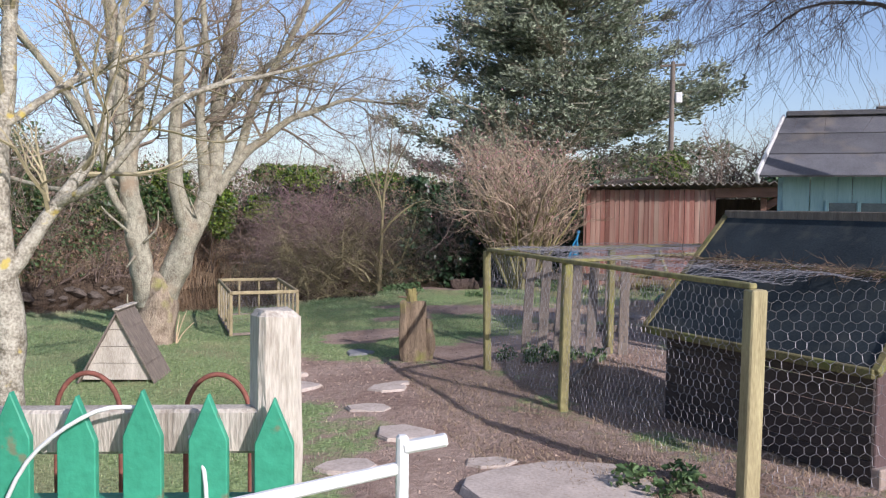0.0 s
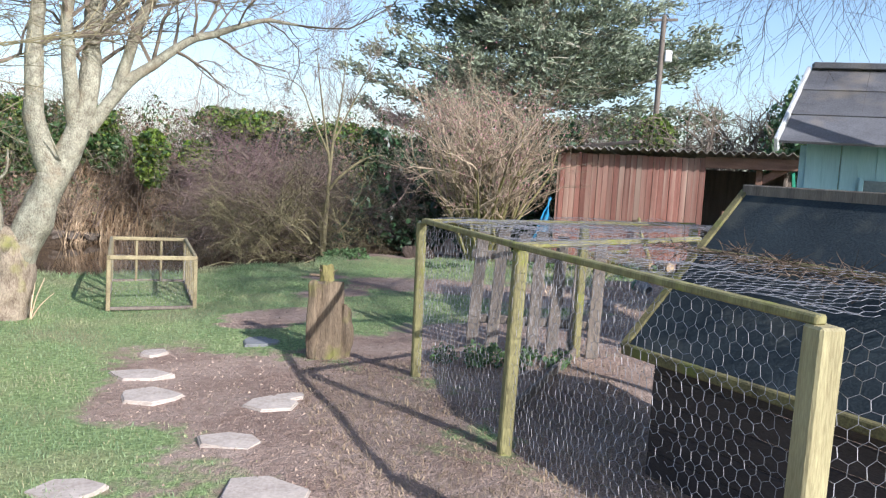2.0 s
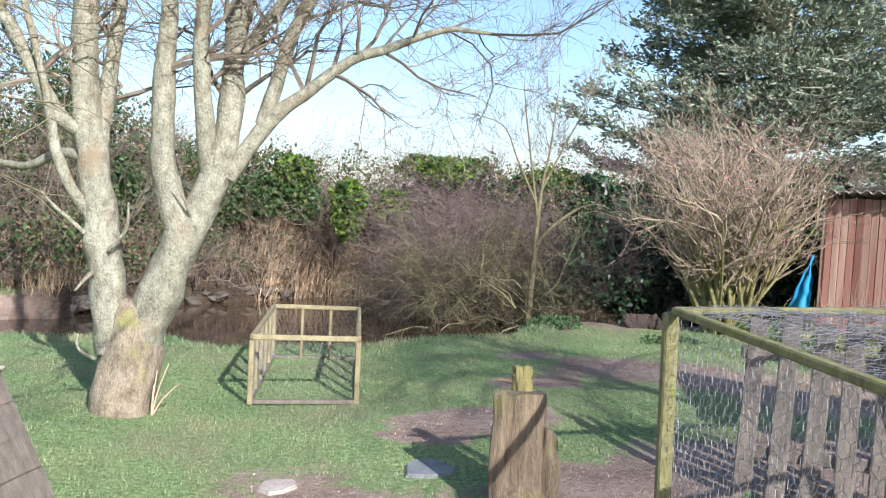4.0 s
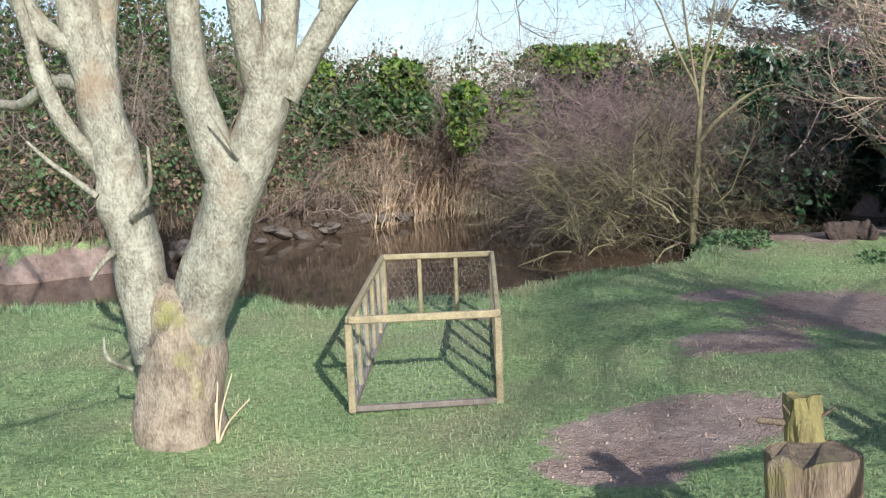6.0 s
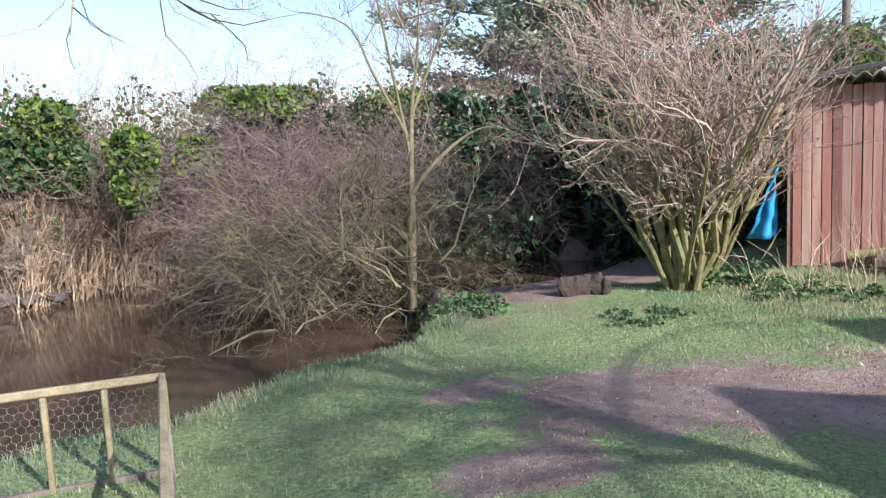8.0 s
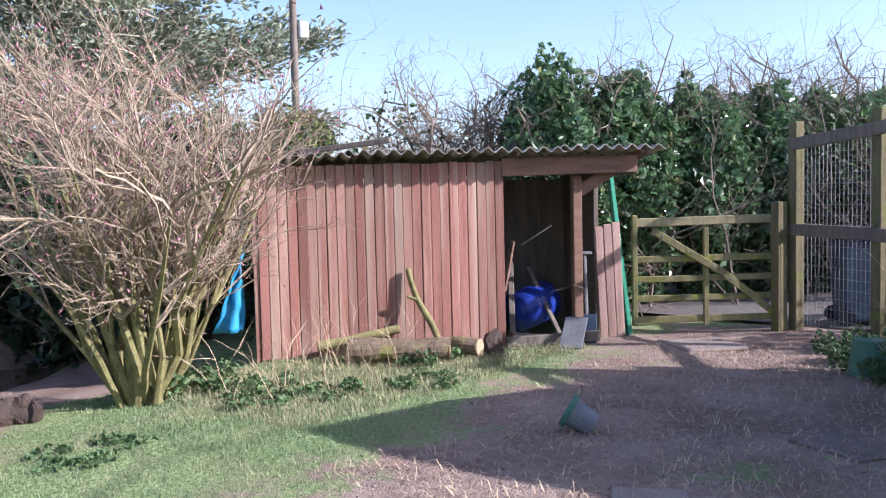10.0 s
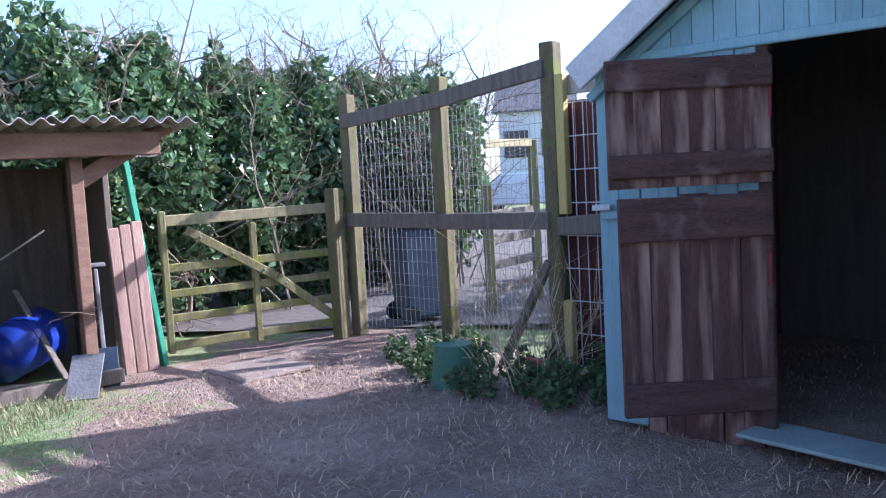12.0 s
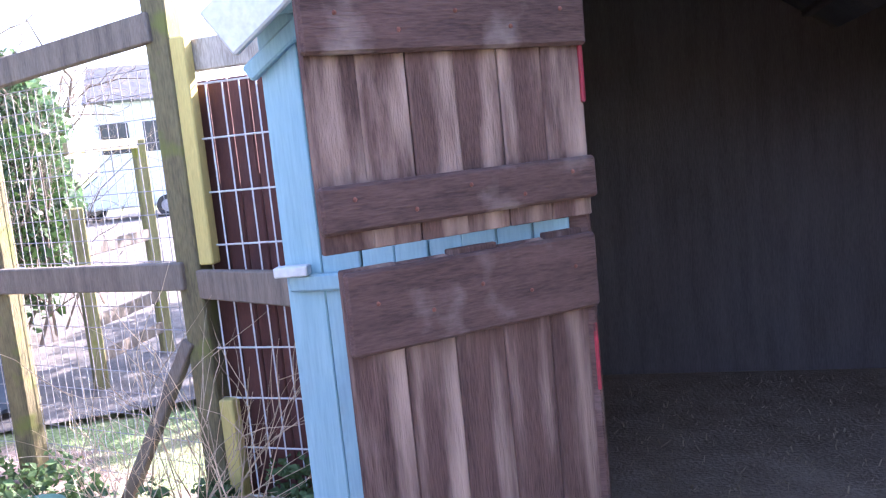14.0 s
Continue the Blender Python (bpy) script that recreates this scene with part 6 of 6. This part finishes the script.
bm = bmesh.new()
beam(bm, FP[2] + Vector((-0.06, -0.02, 1.02)), Vector((7.75, 6.95, 1.08)), 0.04, 0.12)
part("cross_rail", bm, WOOD_GREY, panel)

# ---- beyond the fence ----
bm = bmesh.new()
bmesh.ops.create_grid(bm, x_segments=30, y_segments=10, size=1, matrix=Matrix.Translation((23.5, 9.2, 0.035)) @ Matrix.Diagonal((13, 3.2, 1, 1)))
GRAVEL = mat("gravel", (0.21, 0.185, 0.16), (0.1, 0.088, 0.076), scale=12, fine=120, bump=0.8)
tagged(part("gravel_drive", bm, GRAVEL), "pale gravel drive beyond the gate", "road", kind="structure")
wb = thing("wheelie_bin", "dark blue-grey wheelie bin behind the mesh fence", "bin", pose(10.9, 8.75, 0.03, 0, 0, 35))
bm = bmesh.new()
box(bm, (0.46, 0.5, 0.85), pose(0, 0, 0.47), bevel=0.03)
for vert in bm.verts:
    k = 0.82 + 0.18 * (vert.co.z / 0.9)
    vert.co.x *= k
    vert.co.y *= k
part("body", bm, PLASTIC_GREY, wb)
bm = bmesh.new()
box(bm, (0.5, 0.56, 0.06), pose(0, -0.01, 0.93, 4, 0, 0), bevel=0.02)
part("lid", bm, PLASTIC_GREY, wb)
for sx in (-0.2, 0.2):
    bm = bmesh.new()
    bmesh.ops.create_cone(bm, cap_ends=True, segments=16, radius1=0.09, radius2=0.09, depth=0.04, matrix=pose(sx, 0.2, 0.09, 0, 90, 0))
    part("wheel", bm, CAR_DARK, wb)
far_rail = thing("rail_fence", "weathered wooden rail fence beyond the mesh", "fence")
for x, y in ((11.2, 8.1), (12.1, 7.7), (10.9, 7.3)):
    fence_post(far_rail, x, y, 1.75 if x > 12 else 1.3, 0.09, WOOD_GREEN, turn=0.4)
for z in (0.25, 0.5, 0.75, 1.0):
    bm = bmesh.new()
    beam(bm, (11.2, 8.1, z), (12.1, 7.7, z), 0.03, 0.09)
    part("rail", bm, WOOD_GREY, far_rail)
bm = bmesh.new()
beam(bm, (11.2, 8.1, 1.7), (12.1, 7.7, 1.72), 0.04, 0.08)
part("rail", bm, WOOD_PALE, far_rail)

car = thing("parked_car", "white estate car parked on the drive", "car", pose(33, 9.6, 0.03, 0, 0, 78))
v, f = [], []
prof = [(-2.1, 0.35), (2.1, 0.35), (2.15, 0.75), (1.2, 0.95), (0.55, 1.45), (-1.6, 1.48), (-2.1, 0.95)]
n = len(prof)
for s, k in ((-0.85, 1), (0.85, 1)):
    v += [Vector((x, s * (0.86 if z > 1.2 else 1), z)) for x, z in prof]
f = [tuple(range(n)), tuple(range(2 * n - 1, n - 1, -1))] + [(i, n + i, n + (i + 1) % n, (i + 1) % n) for i in range(n)]
body = raw("body", v, f, CAR_WHITE, car)
body.modifiers.new("round", "BEVEL").width = 0.06
v, f = slab_between((1.24, -0.72, 0.98), (1.24, 0.72, 0.98), (0.62, 0.66, 1.42), (0.62, -0.66, 1.42), -0.02)
raw("windscreen", v, f, CAR_DARK, car)
for s in (-0.62, 0.62):
    bm = bmesh.new()
    box(bm, (0.1, 0.3, 0.14), pose(2.13, s, 0.74), bevel=0.03)
    part("headlight", bm, GLASS, car)
bm = bmesh.new()
box(bm, (0.08, 0.8, 0.14), pose(2.14, 0, 0.55), bevel=0.02)
part("grille", bm, CAR_DARK, car)
for x in (-1.35, 1.35):
    for s in (-0.8, 0.8):
        bm = bmesh.new()
        bmesh.ops.create_cone(bm, cap_ends=True, segments=20, radius1=0.33, radius2=0.33, depth=0.2, matrix=pose(x, s, 0.33, 90, 0, 0))
        wheel_ob = part("wheel", bm, CAR_DARK, car)
        bm = bmesh.new()
        bmesh.ops.create_cone(bm, cap_ends=True, segments=16, radius1=0.19, radius2=0.19, depth=0.22, matrix=pose(x, s, 0.33, 90, 0, 0))
        part("rim", bm, WIRE, wheel_ob)
house = thing("house", "white-walled house beyond the drive", "house", pose(44, 10.5, 0, 0, 0, 0))
bm = bmesh.new()
box(bm, (6, 3.4, 4.6), pose(3, -0.6, 2.3), bevel=0.02)
part("wall", bm, RENDERED_WALL, house)
for sgn in (-1, 1):
    v, f = slab_between((3 + 3.3 * sgn, -2.6, 4.5), (3 + 3.3 * sgn, 1.4, 4.5), (3, 1.4, 6.3), (3, -2.6, 6.3), 0.12 * sgn)
    raw("roof", v, f, FELT, house)
for y in (-1.5, 0.3):
    wf = bmesh.new()
    box(wf, (0.1, 1.2, 1.3), pose(-0.02, y, 2.9), bevel=0.02)
    w_ob = part("window", wf, CAR_DARK, house)

# ---- rocks on the far bank ----
rr = random.Random(77)
shapes = []
for k in range(4):
    bm = bmesh.new()
    bmesh.ops.create_icosphere(bm, subdivisions=2, radius=1)
    for vert in bm.verts:
        vert.co *= 1 + 0.45 * noise.noise(vert.co * 1.3 + Vector((k * 7, 0, 0)))
        vert.co.z *= 0.6
    me = bpy.data.meshes.new("rock")
    bm.to_mesh(me)
    bm.free()
    me.materials.append(ROCK)
    shapes.append(me)
edge = [(-6.0, 12.2), (-4.5, 13.0), (-3.6, 14.6), (-2.4, 15.8), (-1.3, 17.3)]
for k in range(70):
    s = rr.random() * (len(edge) - 1)
    i = int(s)
    x = edge[i][0] + (edge[i + 1][0] - edge[i][0]) * (s - i) + rr.gauss(0, 0.12)
    y = edge[i][1] + (edge[i + 1][1] - edge[i][1]) * (s - i) + rr.gauss(0.1, 0.12)
    ob = new("rock", shapes[k % 4])
    q = rr.uniform(0.05, 0.15)
    ob.matrix_world = pose(x, y, -0.36 + rr.uniform(0, 0.15), rr.uniform(-20, 20), rr.uniform(-20, 20), rr.uniform(0, 360)) @ Matrix.Diagonal((q * 1.3, q, q, 1))
    tagged(ob, "grey-brown rough rock at the water edge", "rock", "bank rocks")


# ---- reeds, weeds, grass ----
def blades(name, label, spots, material, category, hmin, hmax, width, seed, droop=0.4):
    r = random.Random(seed)
    v, f = [], []
    for x, y, z in spots:
        a = r.uniform(0, 2 * math.pi)
        h = r.uniform(hmin, hmax)
        d = Vector((math.cos(a), math.sin(a), 0))
        s = Vector((-d.y, d.x, 0)) * width * r.uniform(0.7, 1.3)
        p = Vector((x, y, z - 0.01))
        k = droop * r.uniform(0.2, 1.3)
        i = len(v)
        v += [p - s, p + s, p + d * h * k * 0.35 + Z * h * 0.6 + s * 0.7, p + d * h * k * 0.35 + Z * h * 0.6 - s * 0.7, p + d * h * k + Z * h * (1 - 0.3 * k)]
        f += [(i, i + 1, i + 2, i + 3), (i + 3, i + 2, i + 4)]
    ob = raw(name, v, f, material)
    return tagged(ob, label, category, kind="stuff")


def scatter(n, x0, x1, y0, y1, seed, keep):
    g = np.random.RandomState(seed)
    x, y = g.uniform(x0, x1, n), g.uniform(y0, y1, n)
    z = ground_height(x, y)
    ok = keep(x, y, z, g)
    return list(zip(x[ok].tolist(), y[ok].tolist(), z[ok].tolist()))


GRASS = mat("grass_blade", (0.31, 0.4, 0.2), (0.14, 0.215, 0.095), rough=0.6, scale=1.2, fine=9, bump=0, per_island=0.35, trans=0.25, spots=(0.4, 0.4, 0.22), spot_scale=1.4, spot_cut=(0.48, 0.66))
GRASS_DRY = mat("dry_grass_blade", (0.42, 0.39, 0.22), (0.26, 0.24, 0.12), rough=0.7, bump=0, per_island=0.35)
lawn = lambda lim: (lambda x, y, z, g: (bare_earth(x, y) + g.uniform(-0.25, 0.25, x.shape) < lim) & (z > -0.22))
blades("grass", "short worn lawn grass", scatter(230000, -3.8, 4.6, 2.2, 11.8, 1, lawn(0.3)), GRASS, "grass", 0.015, 0.045, 0.0022, 1, 0.8)
blades("grass", "dry yellowed lawn grass", scatter(45000, -3.0, 6.0, 2.2, 12.5, 2, lawn(0.5)), GRASS_DRY, "grass", 0.015, 0.04, 0.002, 2, 0.8)
blades("grass", "tufted grass along the shed and bank", scatter(26000, 4.0, 8.0, 9.8, 12.6, 3, lawn(0.3)), GRASS, "grass", 0.02, 0.06, 0.0024, 3, 0.8)
blades("grass", "longer grass on the stream bank", scatter(60000, -4, 2.4, 9.0, 12.2, 4, lambda x, y, z, g: (np.abs(edge_distance(x, y, WATER_EDGE) - 0.22) < 0.2) & (z > -0.3)), GRASS, "grass", 0.03, 0.09, 0.0025, 4, 0.9)
blades("reeds", "dry straw-coloured reeds on the far bank", scatter(17000, -2.2, 0.9, 16.0, 18.2, 5, lambda x, y, z, g: z > -0.6), STRAW, "reeds", 0.4, 0.95, 0.009, 5, 1.3)
blades("reeds", "dry pale grass under the hedge", scatter(24000, -7.5, 0, 12.2, 17.2, 6, lambda x, y, z, g: (z > -0.1) & (y + 0.25 * x > 11.0)), STRAW_DARK, "reeds", 0.15, 0.5, 0.006, 6, 0.9)


weed_blobs = []
for x, y, rad, h in ((4.9, 11.9, 0.3, 0.28), (5.35, 11.6, 0.22, 0.12), (4.95, 11.2, 0.25, 0.12), (6.2, 10.7, 0.3, 0.1), (5.5, 11.0, 0.25, 0.1), (3.6, 11.0, 0.32, 0.06), (2.2, 12.2, 0.4, 0.1), (8.3, 7.75, 0.3, 0.3), (8.25, 7.25, 0.35, 0.3),
                                     (8.75, 8.1, 0.3, 0.35), (8.0, 7.2, 0.3, 0.2), (9.2, 8.4, 0.3, 0.25), (1.95, 1.75, 0.22, 0.12), (2.4, 5.3, 0.25, 0.15), (2.9, 5.25, 0.25, 0.12), (6.9, 11.3, 0.3, 0.15), (2.4, 11.8, 0.3, 0.15)):
    for k in range(5):
        px, py = x + rad * math.cos(k * 2.4 + x) * 0.8, y + rad * math.sin(k * 2.4 + x) * 0.7
        weed_blobs.append(((px, py, ground_z(px, py) + h * 0.35), (rad * 0.42, rad * 0.38, h * (0.3 + 0.09 * k))))
tagged(leaf_cloud("weeds", weed_blobs, 7500, 0.034, WEED, None, 201, 0.3), "low dark green weeds in clumps", "weeds", kind="stuff")
dead = Twigs(91)
for k in range(30):
    dead.grow((8.3 + dead.r.uniform(-0.3, 0.35), 7.5 + dead.r.uniform(-0.3, 0.4), 0.05), (dead.r.gauss(0, 0.5), dead.r.gauss(0, 0.5), 1), dead.r.uniform(0.4, 0.85), 0.004, 1, 4, 0.6, 0, 0.5)
for k in range(26):
    dead.grow((4.9 + dead.r.uniform(-0.2, 1.5), 11.4 + dead.r.uniform(-0.4, 0.4), 0.02), (dead.r.gauss(0, 0.3), dead.r.gauss(0, 0.3), 1), dead.r.uniform(0.25, 0.6), 0.003, 1, 3, 0.5, 0, 0.4)
tagged(dead.make("dead_stalks", STRAW), "pale dead plant stalks among weeds", "stalks", kind="stuff")

blades("grass", "dry yellow grass along the shed front", scatter(16000, 4.6, 8.2, 10.4, 12.4, 9, lawn(0.5)), GRASS_DRY, "grass", 0.03, 0.1, 0.0022, 9, 0.9)
litter = Twigs(95)
for k in range(190):
    lt = litter.r.random()
    q = E0.lerp(R0, 0.6).lerp(E1.lerp(R1, 0.6), lt) + Vector((litter.r.gauss(-0.12, 0.12), litter.r.gauss(0, 0.05), 0.0))
    q.z = 1.1
    litter.grow(q, (litter.r.gauss(0, 1), litter.r.gauss(0, 1), 0.02), litter.r.uniform(0.06, 0.22), 0.002, 1, 3, 0.7, -0.02, 0.4)
tagged(litter.make("twig_litter", BRAMBLE), "fallen twigs lying on the run's wire roof", "twigs", kind="stuff")

# crumbs of earth, chips and straw on the bare ground
rr = random.Random(5)
v, f = [], []
for x, y, z in scatter(26000, 0.0, 9.0, 0.5, 11.0, 7, lambda x, y, z, g: bare_earth(x, y) > 0.45):
    s = rr.uniform(0.003, 0.01) if rr.random() < 0.93 else rr.uniform(0.01, 0.015)
    i = len(v)
    p = Vector((x, y, z))
    v += [p + Vector((rr.uniform(0.5, 1.2) * s * math.cos(a), rr.uniform(0.5, 1.2) * s * math.sin(a), 0)) for a in (0, 2.1, 4.2)] + [p + Vector((0, 0, s * 0.9))]
    f += [(i, i + 1, i + 3), (i + 1, i + 2, i + 3), (i + 2, i, i + 3)]
CRUMB = mat("earth_crumb", (0.4, 0.3, 0.23), (0.18, 0.13, 0.095), bump=0, per_island=0.5)
tagged(raw("earth_crumbs", v, f, CRUMB), "loose crumbs of earth and chips", "debris", kind="stuff")
blades("straw", "loose straw scattered by the stable", scatter(9000, 4.2, 9.4, 4.5, 10.0, 8, lambda x, y, z, g: (bare_earth(x, y) > 0.4) | (y < 6)), STRAW, "straw", 0.025, 0.09, 0.0026, 8, 2.4)

blades("straw", "dead grass and leaf litter along the run", scatter(12000, 1.1, 3.3, 1.2, 5.4, 12, lambda x, y, z, g: bare_earth(x, y) + g.uniform(-0.3, 0.3, x.shape) > 0.4), STRAW_DARK, "litter", 0.02, 0.06, 0.0024, 12, 2.4)
rs = random.Random(77)
blades("straw", "straw bedding on the stable floor", [tuple(STABLE @ Vector((rs.uniform(0.15, 2.15), 0.1 + 2.4 * rs.random() ** 1.3, 0.054))) for _ in range(1500)], STRAW_DARK, "straw", 0.015, 0.05, 0.003, 78, 3.2)
